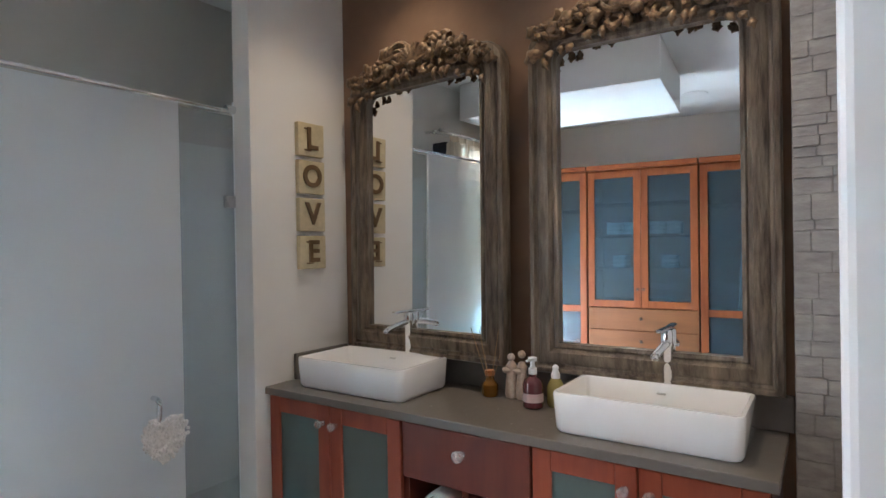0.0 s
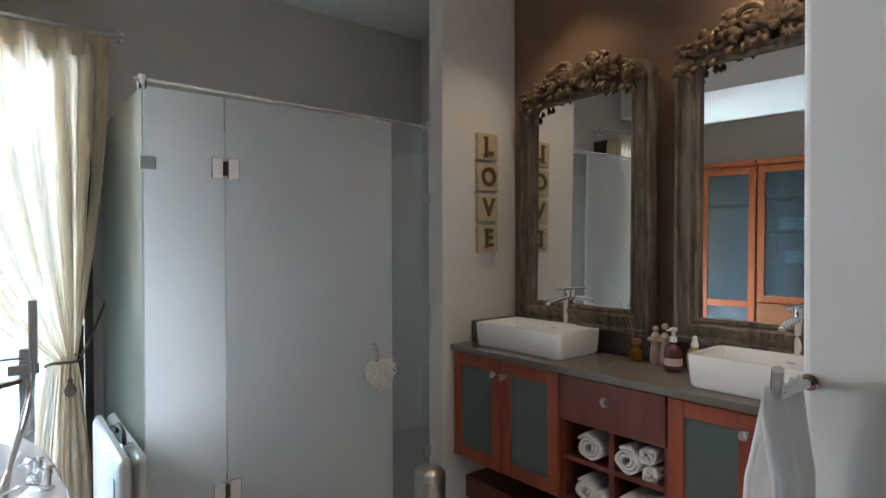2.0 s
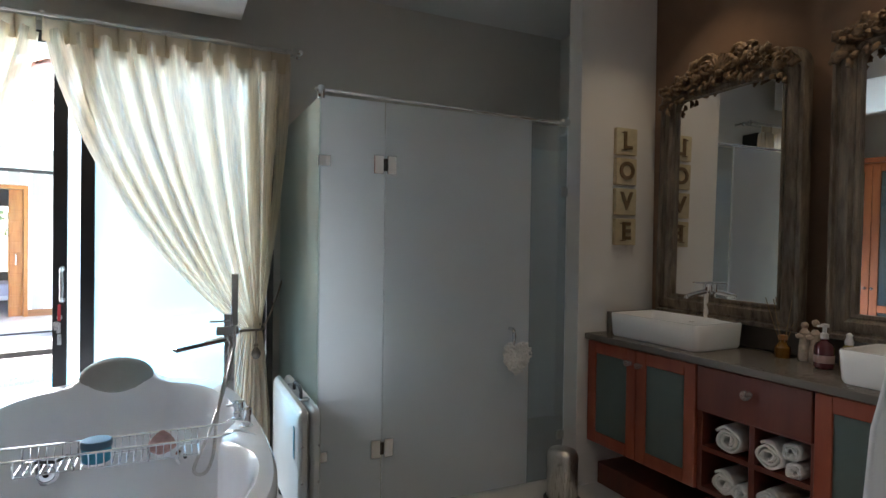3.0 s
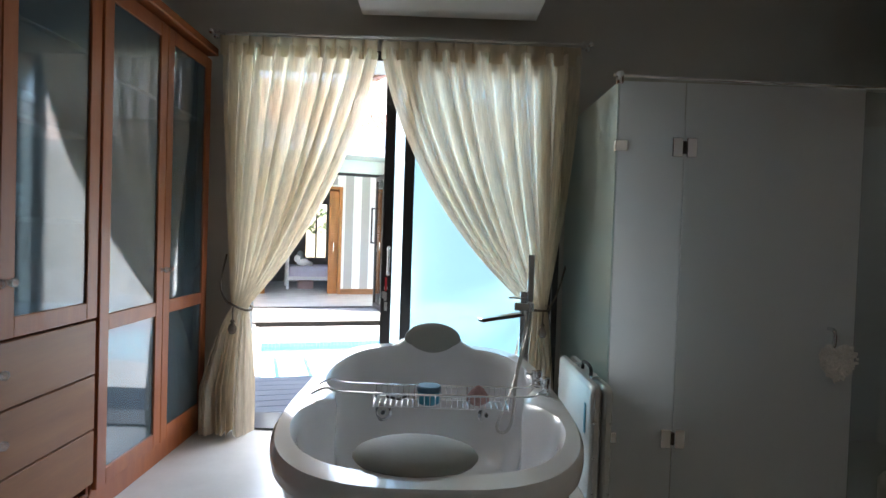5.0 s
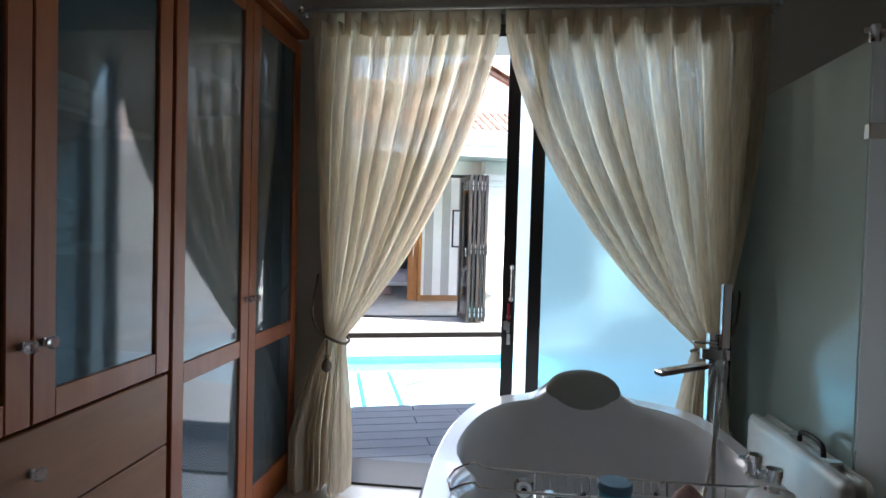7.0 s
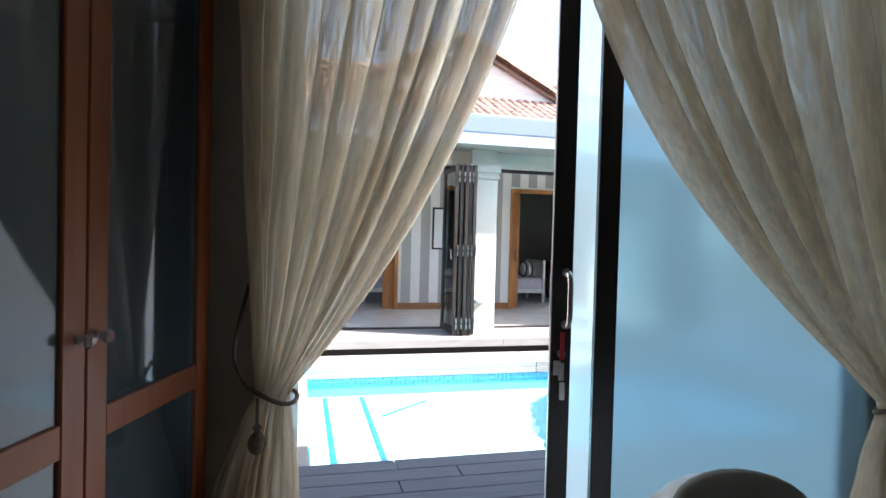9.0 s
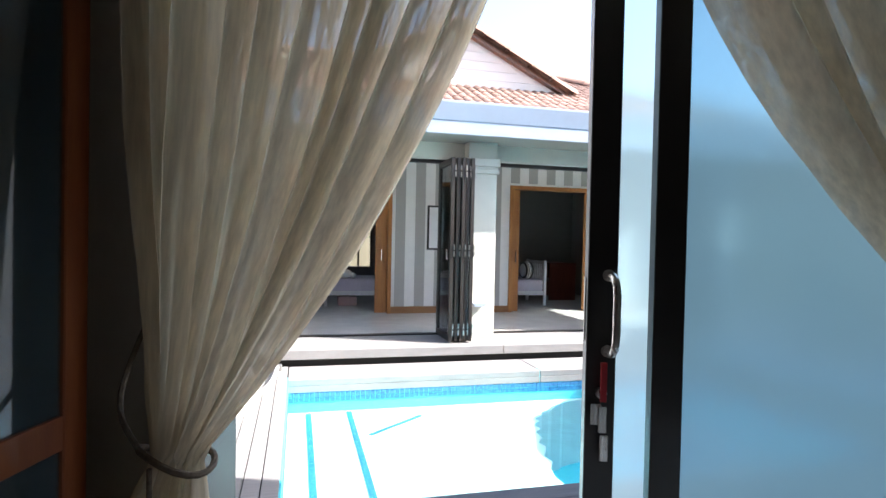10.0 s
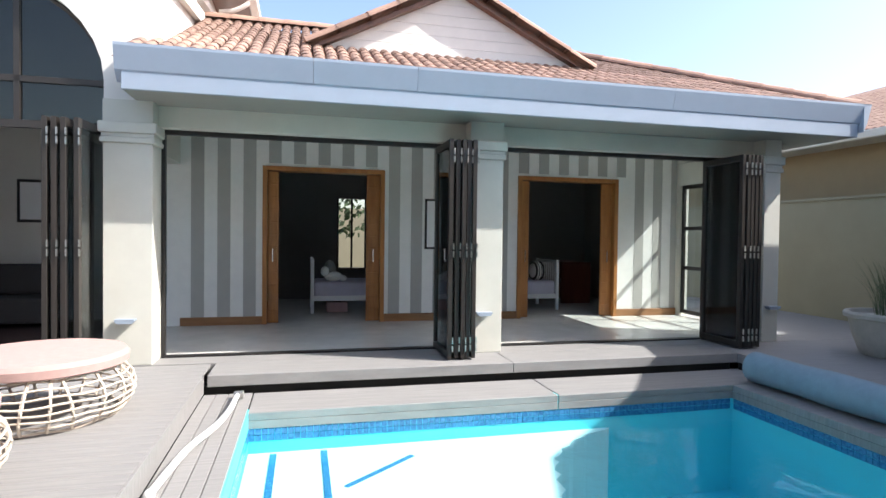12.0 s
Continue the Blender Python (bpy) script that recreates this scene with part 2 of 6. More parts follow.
M["carve"] = mat("carved_giltwood", (0.05, 0.031, 0.018), 0.48, 0.3, scale=45, col2=(0.27, 0.175, 0.095), bump=0.5, bscale=120)
M["ceramic"] = mat("white_ceramic", (0.86, 0.85, 0.84), 0.10, var=0.01, coat=0.5)
M["tub"] = mat("tub_acrylic", (0.86, 0.86, 0.87), 0.12, var=0.01, coat=0.6)
M["pillow"] = mat("grey_foam", (0.36, 0.37, 0.335), 0.6, var=0.05, bump=0.1)
M["chrome"] = mat("chrome", (0.75, 0.76, 0.78), 0.08, 1.0, var=0.02)
M["steel"] = mat("brushed_steel", (0.55, 0.54, 0.52), 0.28, 1.0, var=0.06, scale=60, stretch=(8, 8, 0.4))
M["black"] = mat("black_aluminium", (0.018, 0.016, 0.016), 0.4, 0.0, var=0.1)
M["bronze"] = mat("bronze_aluminium", (0.045, 0.038, 0.034), 0.35, 0.3, var=0.1)
M["curtain"] = cloth("linen_curtain", (0.73, 0.65, 0.52), 0.58, 0.36, 0.13)
M["header"] = cloth("curtain_heading", (0.60, 0.50, 0.36), 0.42)
M["rope"] = mat("tie_rope", (0.16, 0.13, 0.10), 0.9, var=0.3, scale=90, bump=0.6, bscale=200)
M["towel"] = mat("white_towel", (0.88, 0.87, 0.85), 0.95, var=0.05, scale=40, bump=0.8, bscale=350, spec=0.1)
M["towel_thin"] = cloth("thin_white_towel", (0.90, 0.89, 0.88), 0.5, 0.05)
M["plastic_w"] = mat("white_plastic", (0.8, 0.8, 0.8), 0.35, var=0.02)
M["plaque"] = mat("cream_plaque", (0.52, 0.44, 0.28), 0.7, var=0.12, scale=30)
M["letter"] = mat("bronze_letter", (0.14, 0.085, 0.035), 0.5, 0.2, var=0.2)
M["teal"] = mat("teal_plastic", (0.02, 0.25, 0.38), 0.3, var=0.05)
M["pink"] = mat("pink_sponge", (0.45, 0.27, 0.25), 0.9, var=0.15, scale=60, bump=0.8)
M["alu"] = mat("aluminium_case", (0.62, 0.63, 0.62), 0.35, 0.4, var=0.04)
M["heart"] = mat("white_yarn", (0.84, 0.82, 0.80), 0.95, var=0.15, scale=120, bump=1.0, bscale=200)
M["amber"] = mat("amber_liquid", (0.35, 0.16, 0.02), 0.1, trans=0.5, var=0.05)
M["wine"] = mat("wine_soap", (0.10, 0.022, 0.028), 0.15, var=0.05, coat=0.5)
M["yellow"] = mat("yellow_soap", (0.33, 0.29, 0.10), 0.2, var=0.05, coat=0.5)
M["figure"] = mat("figurine_resin", (0.50, 0.40, 0.32), 0.7, var=0.15, scale=50)
M["reed"] = mat("reed", (0.30, 0.20, 0.10), 0.8)
M["label_w"] = mat("paper_label", (0.55, 0.40, 0.38), 0.7)
M["red"] = mat("red_tag", (0.5, 0.02, 0.03), 0.5)

# ---- the bathroom: walls ----
XW, XV, YB, YF, ZC = -2.46, 2.34, -2.6, 3.40, 2.92


def struct(name, bm, material, m=None, smooth=False):
    return mk(name, bm, material, m=m, smooth=smooth, kind="structure")


struct("floor", B(-2.7, 2.9, -2.8, 3.46, -0.2, 0.0), M["floor"])
struct("ceiling", B(-2.7, 2.9, -2.8, 3.62, ZC, ZC + 0.15), M["ceil"])
t = thing("ceiling_box", "white plastered box hanging from the ceiling above the bath", "ceiling box")
part("box", B(-0.935, 0.14, 1.05, 3.255, 2.60, ZC - 0.002, 0.004), M["box_white"], t)
part("speaker_grille", lathe(bmesh.new(), [(0.11, ZC - 0.006), (0.115, ZC - 0.002)], 28, Matrix.Translation((-1.6, 1.0, 0))), M["ceil"], t)
bm = bmesh.new()
box(bm, 2.492, 2.509, 2.362, 3.398, 0.002, 2.05)
box(bm, 0.47, 2.49, 3.382, 3.398, 0.002, 2.05)
box(bm, 1.80, 2.49, 2.362, 2.374, 0.002, 2.05)
struct("shower_lining", bm, M["tile"])
struct("wall_wardrobe", B(XW - 0.2, XW, -2.8, 3.62, 0, ZC), M["wall"])
struct("wall_back", B(XW, 2.9, -2.8, -2.6, 0, ZC), M["wall"])
struct("wall_vanity", B(XV, XV + 0.17, 0.375, 2.249, 0, ZC), M["wall_brown"])
struct("wall_shower", B(2.51, 2.71, 2.249, 3.62, 0, ZC), M["wall"])
bm = bmesh.new()
box(bm, -2.46, -1.70, YF, YF + 0.22, 0, ZC)
box(bm, 0.335, 2.51, YF, YF + 0.22, 0, ZC)
box(bm, -1.70, 0.335, YF, YF + 0.22, 2.38, ZC)
struct("wall_window", bm, M["wall"])
struct("wall_stub", B(1.80, 2.51, 2.25, 2.36, 0, ZC), M["white_wall"])
struct("wall_partition", B(0.93, 2.9, 0.05, 0.236, 0, ZC, 0.012, 3), M["white_wall"])
struct("wall_stone", B(2.30, 2.60, 0.238, 0.372, 0, ZC), M["slate"])
strip = struct("stone_strip", B(2.2815, 2.2995, 0.240, 0.366, 0.002, 2.88), M["slate"])
z = 0.01
while z < 2.88:
    h = random.choice((0.03, 0.045, 0.06, 0.075))
    ym = random.uniform(0.27, 0.335)
    part("stone", B(2.266 + random.random() * 0.012, 2.281, 0.239, ym, z, z + h - 0.0015, 0.0015), M["slate"], strip)
    part("stone", B(2.266 + random.random() * 0.012, 2.281, ym + 0.0015, 0.368, z, z + h - 0.0015, 0.0015), M["slate"], strip)
    z += h
struct("wall_closing", B(2.51, 2.9, -2.6, 2.25, 0, ZC), M["white_wall"])
struct("baseboard", B(1.785, 1.80, 2.25, 2.36, 0, 0.10), M["wood_dark"])


# ---- wardrobe ----
def knob(p, d, parent, s=1.0):
    bm = bmesh.new()
    q = Vector(d).to_track_quat("Z", "Y").to_matrix().to_4x4()
    mm = Matrix.Translation(p) @ q
    lathe(bm, [(0.012 * s, 0), (0.012 * s, 0.004), (0.005 * s, 0.006), (0.006 * s, 0.014), (0.013 * s, 0.018), (0.017 * s, 0.026), (0.015 * s, 0.034), (0.008 * s, 0.039)], 8, mm)
    return part("knob", bm, M["crystal"], parent, "faceted clear crystal knob")


def glass_door(parent, x, y0, y1, z0, z1, rails, face, knob_at=None, wm="wood_ward", gm="glass_ward", st=0.07, th=0.024):
    """A framed door in the plane x, facing face (+1 or -1)."""
    d = new("door")
    d.empty_display_size = 0.1
    d.parent = parent
    a, b = (x, x + th * face) if face > 0 else (x + th * face, x)
    part("stile", B(a, b, y0, y0 + st, z0, z1, 0.003), M[wm], d)
    part("stile", B(a, b, y1 - st, y1, z0, z1, 0.003), M[wm], d)
    zs = [z0, *rails, z1]
    for i, z in enumerate(zs):
        zz0, zz1 = (z, z + st) if i == 0 else ((z - st, z) if i == len(zs) - 1 else (z - st / 2, z + st / 2))
        part("rail", B(a + 0.001, b - 0.001, y0 + st, y1 - st, zz0, zz1, 0.002), M[wm], d)
    for i in range(len(zs) - 1):
        lo = zs[i] + (st if i == 0 else st / 2)
        hi = zs[i + 1] - (st if i == len(zs) - 2 else st / 2)
        xm = (a + b) / 2
        part("glass_panel", B(xm - 0.003, xm + 0.003, y0 + st - 0.004, y1 - st + 0.004, lo - 0.004, hi + 0.004), M[gm], d, "frosted glass panel")
    if knob_at:
        knob((x + th * face, knob_at[0], knob_at[1]), (face, 0, 0), d)
    return d


def wardrobe(y0, y1, kind):
    t = thing("wardrobe", "tall cherry wood wardrobe with frosted glass doors", "wardrobe", group="built-in wardrobes")
    bm = bmesh.new()
    box(bm, -2.455, -1.866, y0, y0 + 0.018, 0.10, 2.30)
    box(bm, -2.455, -1.866, y1 - 0.018, y1, 0.10, 2.30)
    box(bm, -2.455, -2.44, y0 + 0.018, y1 - 0.018, 0.10, 2.30)
    box(bm, -2.455, -1.866, y0 + 0.018, y1 - 0.018, 2.28, 2.30)
    box(bm, -2.455, -1.866, y0 + 0.018, y1 - 0.018, 0.10, 0.118)
    part("body", bm, M["wood_ward"], t)
    for z in (0.9, 1.25, 1.6, 1.95) if kind == "drawers" else (1.9,):
        part("shelf", B(-2.44, -1.90, y0 + 0.018, y1 - 0.018, z, z + 0.018), M["wood_ward"], t)
    part("plinth", B(-2.455, -1.87, y0, y1, 0, 0.10), M["wood_ward"], t)
    part("cornice", B(-2.455, -1.80, y0 + 0.0005, y1 - 0.0005, 2.30, 2.35, 0.006), M["wood_ward"], t)
    ym = (y0 + y1) / 2
    if kind == "drawers":
        glass_door(t, -1.864, y0 + 0.004, ym - 0.002, 0.86, 2.28, [], 1, (ym - 0.03, 1.05))
        glass_door(t, -1.864, ym + 0.002, y1 - 0.004, 0.86, 2.28, [], 1, (ym + 0.03, 1.05))
        for i in range(3):
            z0 = 0.16 + i * 0.232
            d = part("drawer", B(-1.864, -1.842, y0 + 0.006, y1 - 0.006, z0, z0 + 0.226, 0.003), M["wood_drawer"], t)
            knob((-1.842, ym, z0 + 0.125), (1, 0, 0), d)
    else:
        glass_door(t, -1.864, y0 + 0.004, ym - 0.002, 0.12, 2.28, [0.83], 1, (ym - 0.03, 1.03))
        glass_door(t, -1.864, ym + 0.002, y1 - 0.004, 0.12, 2.28, [0.83], 1, (ym + 0.03, 1.03))
    return t


wardrobe(2.10, 3.22, "tall")
wardrobe(1.00, 2.09, "drawers")
wardrobe(-0.13, 0.99, "tall")
wardrobe(-1.24, -0.14, "tall")
# folded linen on the wardrobe shelves
for i, (y, z) in enumerate([(1.25, 1.618), (1.42, 1.618), (1.68, 1.618), (1.86, 1.618), (1.3, 1.268), (1.8, 1.268)]):
    t = thing("folded_towels", "stack of folded white towels on a wardrobe shelf", "towels", group="folded towels")
    for k in range(3):
        part("towel", B(-2.30, -2.0, y - 0.07, y + 0.07, z + k * 0.045, z + 0.043 + k * 0.045, 0.015, 2), M["towel"], t)
# clothes behind the end doors
for y in (0.35, 0.55):
    t = thing("hanging_robe", "pale robe hanging in the wardrobe", "robe")
    bm = grid(bmesh.new(), lambda a, b: (-2.15 + 0.03 * math.sin(a * 14) * (1 - b), y - 0.09 + a * 0.18 * (1.2 - 0.3 * b), 0.8 + 1.0 * b), 20, 8)
    part("cloth", bm, M["towel"], t)
    part("hanger", tube(bmesh.new(), [(-2.15, y - 0.12, 1.80), (-2.15, y, 1.86), (-2.15, y + 0.12, 1.80)], 0.006, 6), M["wood"], t)


# ---- vanity ----
# the whole unit runs slightly askew to the wall behind it
ASKEW = Matrix.Translation((1.85, 2.25, 0)) @ Matrix.Rotation(radians(1.8), 4, "Z") @ Matrix.Translation((-1.85, -2.25, 0))


def vanity_cabinet(y0, y1, kind):
    t = thing("vanity_cabinet", "dark cherry wood vanity cabinet under the stone top", "cabinet", ASKEW, "vanity cabinets")
    top = 0.811
    bm = bmesh.new()
    x0 = 1.890
    box(bm, x0, 2.335, y0, y0 + 0.018, 0.25, top)
    box(bm, x0, 2.335, y1 - 0.018, y1, 0.25, top)
    box(bm, x0, 2.335, y0 + 0.018, y1 - 0.018, 0.25, 0.268)
    box(bm, 2.31, 2.335, y0 + 0.018, y1 - 0.018, 0.268, top)
    if kind == "open":
        ym = (y0 + y1) / 2
        part("divider", B(x0, 2.31, ym - 0.012, ym + 0.012, 0.268, 0.60), M["wood_dark"], t)
        part("shelf", B(x0, 2.31, y0 + 0.018, ym - 0.012, 0.43, 0.45), M["wood_dark"], t)
        part("shelf", B(x0, 2.31, ym + 0.012, y1 - 0.018, 0.43, 0.45), M["wood_dark"], t)
        part("shelf", B(x0, 2.31, y0 + 0.018, y1 - 0.018, 0.60, 0.618), M["wood_dark"], t)
    part("body", bm, M["wood_dark"], t)
    ym = (y0 + y1) / 2
    if kind == "open":
        d = part("drawer", B(x0 - 0.022, x0 - 0.001, y0 + 0.004, y1 - 0.004, 0.61, top - 0.006, 0.003), M["wood_dark"], t)
        knob((x0 - 0.022, ym, 0.732), (-1, 0, 0), d, 1.3)
    else:
        glass_door(t, x0 - 0.001, y0 + 0.003, ym - 0.002, 0.255, top - 0.006, [], -1, (ym - 0.035, 0.737), "wood", "glass_cab", 0.062, 0.022)
        glass_door(t, x0 - 0.001, ym + 0.002, y1 - 0.003, 0.255, top - 0.006, [], -1, (ym + 0.035, 0.737), "wood", "glass_cab", 0.062, 0.022)
    return t


vanity_cabinet(1.54, 2.246, "doors")
vanity_cabinet(1.036, 1.539, "open")
vanity_cabinet(0.395, 1.035, "doors")
mk("plinth", B(1.95, 2.33, 0.43, 2.246, 0, 0.12, 0.003), M["wood_dark"], label="recessed dark wooden plinth below the vanity", category="plinth")
t = thing("countertop", "grey-brown stone vanity top with upstand", "countertop")
part("slab", B(1.846, 2.338, 0.375, 2.248, 0.813, 0.845, 0.004, 2), M["stone"], t, m=ASKEW)
part("upstand", B(2.318, 2.338, 0.375, 2.225, 0.846, 0.958, 0.003), M["stone"], t)
part("side_upstand", B(2.0, 2.317, 2.226, 2.247, 0.846, 0.958, 0.003), M["stone"], t)


def towel_roll(x0, y, z, r, ang=0.0):
    t = thing("rolled_towel", "rolled white towel in the vanity shelf", "towel", ASKEW, "rolled towels")
    pts = []
    for i in range(60):
        a = i / 59 * 2 * math.pi * 2.6 + ang
        rr = r * (1.0 - 0.70 * i / 59)
        pts.append((rr * math.cos(a), rr * math.sin(a) * 0.92))
    bm = bmesh.new()
    th = 0.011
    L = []
    for x in (x0, x0 + 0.02, x0 + 0.25):
        row = []
        for i, (p, q) in enumerate(pts):
            f = 1 if x != x0 else 0.97
            row.append(bm.verts.new((x + 0.006 * math.sin(i * 0.9), y + p * f, z + q * f)))
        L.append(row)
    for a, b in zip(L, L[1:]):
        for i in range(len(pts) - 1):
            bm.faces.new((a[i], a[i + 1], b[i + 1], b[i]))
    ob = part("roll", bm, M["towel"], t, smooth=True)
    md = ob.modifiers.new("thick", "SOLIDIFY")
    md.thickness, md.offset = th, 0
    return t


for y, z, r, a in [(1.45, 0.515, 0.058, 0.5), (1.27, 0.51, 0.055, 1.0), (1.18, 0.555, 0.034, 2.0), (1.165, 0.485, 0.032, 4.0), (1.47, 0.325, 0.050, 0.8), (1.385, 0.31, 0.040, 3.0), (1.27, 0.325, 0.048, 1.5), (1.17, 0.315, 0.042, 4)]:
    towel_roll(1.90, y - 0.045, z - 0.01, r * 1.1, a)


def basin(yc, xf=1.90, hw=0.28, dp=0.33):
    t = thing("wash_basin", "white rectangular ceramic countertop basin", "washbasin", ASKEW, "wash basins")
    x0, x1, y0, y1 = xf, xf + dp, yc - hw, yc + hw
    bm = bmesh.new()

    def ring(ins, z, rad, taper=0.0):
        out = []
        xa, xb, ya, yb = x0 + ins, x1 - ins, y0 + ins, y1 - ins
        for cx, cy, a0 in ((xb - rad, yb - rad, 0), (xa + rad, yb - rad, 90), (xa + rad, ya + rad, 180), (xb - rad, ya + rad, 270)):
            for k in range(6):
                a = radians(a0 + k * 18)
                out.append(bm.verts.new((cx + rad * math.cos(a), cy + rad * math.sin(a), z)))
        return out

    rings = [ring(0.012, 0.846, 0.03), ring(0.006, 0.858, 0.03), ring(0.0, 0.962, 0.03), ring(0.003, 0.968, 0.028), ring(0.012, 0.968, 0.022), ring(0.016, 0.963, 0.02), ring(0.022, 0.885, 0.02), ring(0.045, 0.868, 0.03)]
    for a, b in zip(rings, rings[1:]):
        n = len(a)
        for i in range(n):
            bm.faces.new((a[i], a[(i + 1) % n], b[(i + 1) % n], b[i]))
    bm.faces.new(rings[0][::-1])
    bm.faces.new(rings[-1])
    part("bowl", bm, M["ceramic"], t, smooth=True)
    part("drain", lathe(bmesh.new(), [(0.022, 0), (0.022, 0.003), (0.015, 0.004)], 20, Matrix.Translation((x0 + 0.2, yc, 0.869))), M["chrome"], t, "round chrome drain")
    part("overflow", B(x1 - 0.030, x1 - 0.0215, yc - 0.014, yc + 0.014, 0.935, 0.941, 0.001), M["steel"], t)
    return t


basin(1.856, 1.915)
basin(0.722, 1.915, 0.268, 0.29)


def basin_tap(yc):
    t = thing("basin_tap", "tall chrome single-lever basin tap", "tap", group="basin taps")
    x = 2.262
    bm = lathe(bmesh.new(), [(0.023, 0.846), (0.023, 0.851), (0.018, 0.855), (0.018, 1.085), (0.021, 1.09), (0.021, 1.135), (0.017, 1.14)], 20, Matrix.Translation((x, yc, 0)))
    part("body", bm, M["chrome"], t, smooth=True)
    part("spout", tube(bmesh.new(), smoothline([(x, yc, 1.10), (x - 0.07, yc, 1.092), (x - 0.14, yc, 1.078), (x - 0.15, yc, 1.066)], 4), 0.013, 10), M["chrome"], t, smooth=True)
    part("lever", B(x - 0.10, x + 0.02, yc - 0.012, yc + 0.012, 1.141, 1.150, 0.004), M["chrome"], t)
    return t


basin_tap(1.80)
basin_tap(0.72)


def mirror(y0, y1):
    t = thing("ornate_mirror", "tall mirror in a weathered carved wooden frame with a carved crest", "mirror", group="vanity mirrors")
    xb, xg = 2.336, 2.316
    zb, zt, fw = 0.958, 2.225, 0.108
    rad = 0.10

    def outline(ins, z_in=0.0):
        ya, yb, za, zz = y0 + ins, y1 - ins, zb + ins, zt - ins
        r = max(0.02, rad - ins * 0.5)
        pts = [(ya, za), (yb, za), (yb, zz - r)]
        for k in range(1, 7):
            a = radians(90 * k / 6)
            pts.append((yb - r + r * math.cos(a), zz - r + r * math.sin(a)))
        for k in range(0, 6):
            a = radians(90 + 90 * k / 6)
            pts.append((ya + r + r * math.cos(a), zz - r + r * math.sin(a)))
        pts.append((ya, zz - r))
        return pts

    prof = [(0.0, xb), (0.0, 2.30), (0.006, 2.288), (0.020, 2.285), (0.026, 2.296), (0.034, 2.298), (0.042, 2.290), (0.078, 2.282), (0.086, 2.292), (0.092, 2.296), (0.098, 2.290), (0.110, 2.294), (fw, 2.306), (fw, 2.316)]
    bm = bmesh.new()
    rings = [[bm.verts.new((x, y, z)) for y, z in outline(i)] for i, x in prof]
    for a, b in zip(rings, rings[1:]):
        n = len(a)
        for i in range(n):
            bm.faces.new((a[i], a[(i + 1) % n], b[(i + 1) % n], b[i]))
    part("frame", bm, M["frame"], t, "dark weathered moulded frame with worn silver wash", smooth=True)
    bm = bmesh.new()
    bm.faces.new([bm.verts.new((xg - 0.002, y, z)) for y, z in outline(fw - 0.004)])
    ob = part("mirror_glass", bm, M["mirror"], t, "clear mirror glass")
    # carved crest of scrolls, leaves and a shell
    rnd = random.Random(7)
    yc, hw = (y0 + y1) / 2, (y1 - y0) / 2

    def arch(s):
        return zt - 0.09 + 0.115 * (1 - abs(s) ** 1.6)

    for sgn in (-1, 1):
        for cy, cz, r0, turns, fl in [(0.085, 0.005, 0.062, 1.5, 1), (0.07, -0.07, 0.048, 1.4, -1), (0.20, -0.02, 0.058, 1.5, -1), (0.285, -0.005, 0.040, 1.4, 1), (0.155, 0.035, 0.036, 1.3, 1)]:
            pts, rr = [], []
            for i in range(26):
                a = i / 25 * turns * 2 * math.pi + (0.4 if fl > 0 else 2.6)
                r = r0 * (1 - 0.8 * i / 25)
                pts.append((2.268 + 0.01 * math.sin(i * 0.3), yc + sgn * (cy + r * math.cos(a * fl)), arch(cy / hw) + cz + r * math.sin(a * fl)))
                rr.append(0.016 * (1 - 0.55 * i / 25))
            part("scroll", tube(bmesh.new(), pts, rr, 7), M["carve"], t, "gilded carved scroll", smooth=True)
    shell = part("shell", ball(bmesh.new(), (2.255, yc, arch(0) - 0.06), 0.02, 0.024, 0.02, 10, 6), M["carve"], t, "carved shell at the middle of the crest", smooth=True)
    for i in range(9):
        a = radians(-70 + i * 17.5)
        L = 0.085
        d = Vector((0, math.sin(a), math.cos(a)))
        mm = Matrix.Translation(Vector((2.262, yc, arch(0) - 0.05)) + d * L * 0.5) @ Matrix.Rotation(-a, 4, "X")
        part("shell_rib", lathe(bmesh.new(), [(0.004, -L / 2), (0.011, -L / 4), (0.014, L / 5), (0.008, L / 2)], 7, mm), M["carve"], shell, smooth=True)

    def leaf(c, a, L, wd, parent):
        bm = bmesh.new()
        mm = Matrix.Translation(c) @ Matrix.Rotation(a, 4, "X") @ Matrix.Rotation(rnd.uniform(-0.4, 0.4), 4, "Z")
        n = 5
        up = []
        for i in range(n + 1):
            s = i / n
            ww = wd * math.sin(math.pi * min(0.97, s * 0.9 + 0.1)) * (1 + 0.22 * math.sin(i * 2.6))
            up.append([bm.verts.new(mm @ Vector((-0.010 - 0.014 * math.sin(s * 3) + k * k * 0.010, k * ww, s * L))) for k in (-1, -0.5, 0, 0.5, 1)])
        for p, q in zip(up, up[1:]):
            for k in range(4):
                bm.faces.new((p[k], p[k + 1], q[k + 1], q[k]))
        ob = part("leaf", bm, M["carve"], parent, smooth=True)
        md = ob.modifiers.new("thick", "SOLIDIFY")
        md.thickness = 0.007

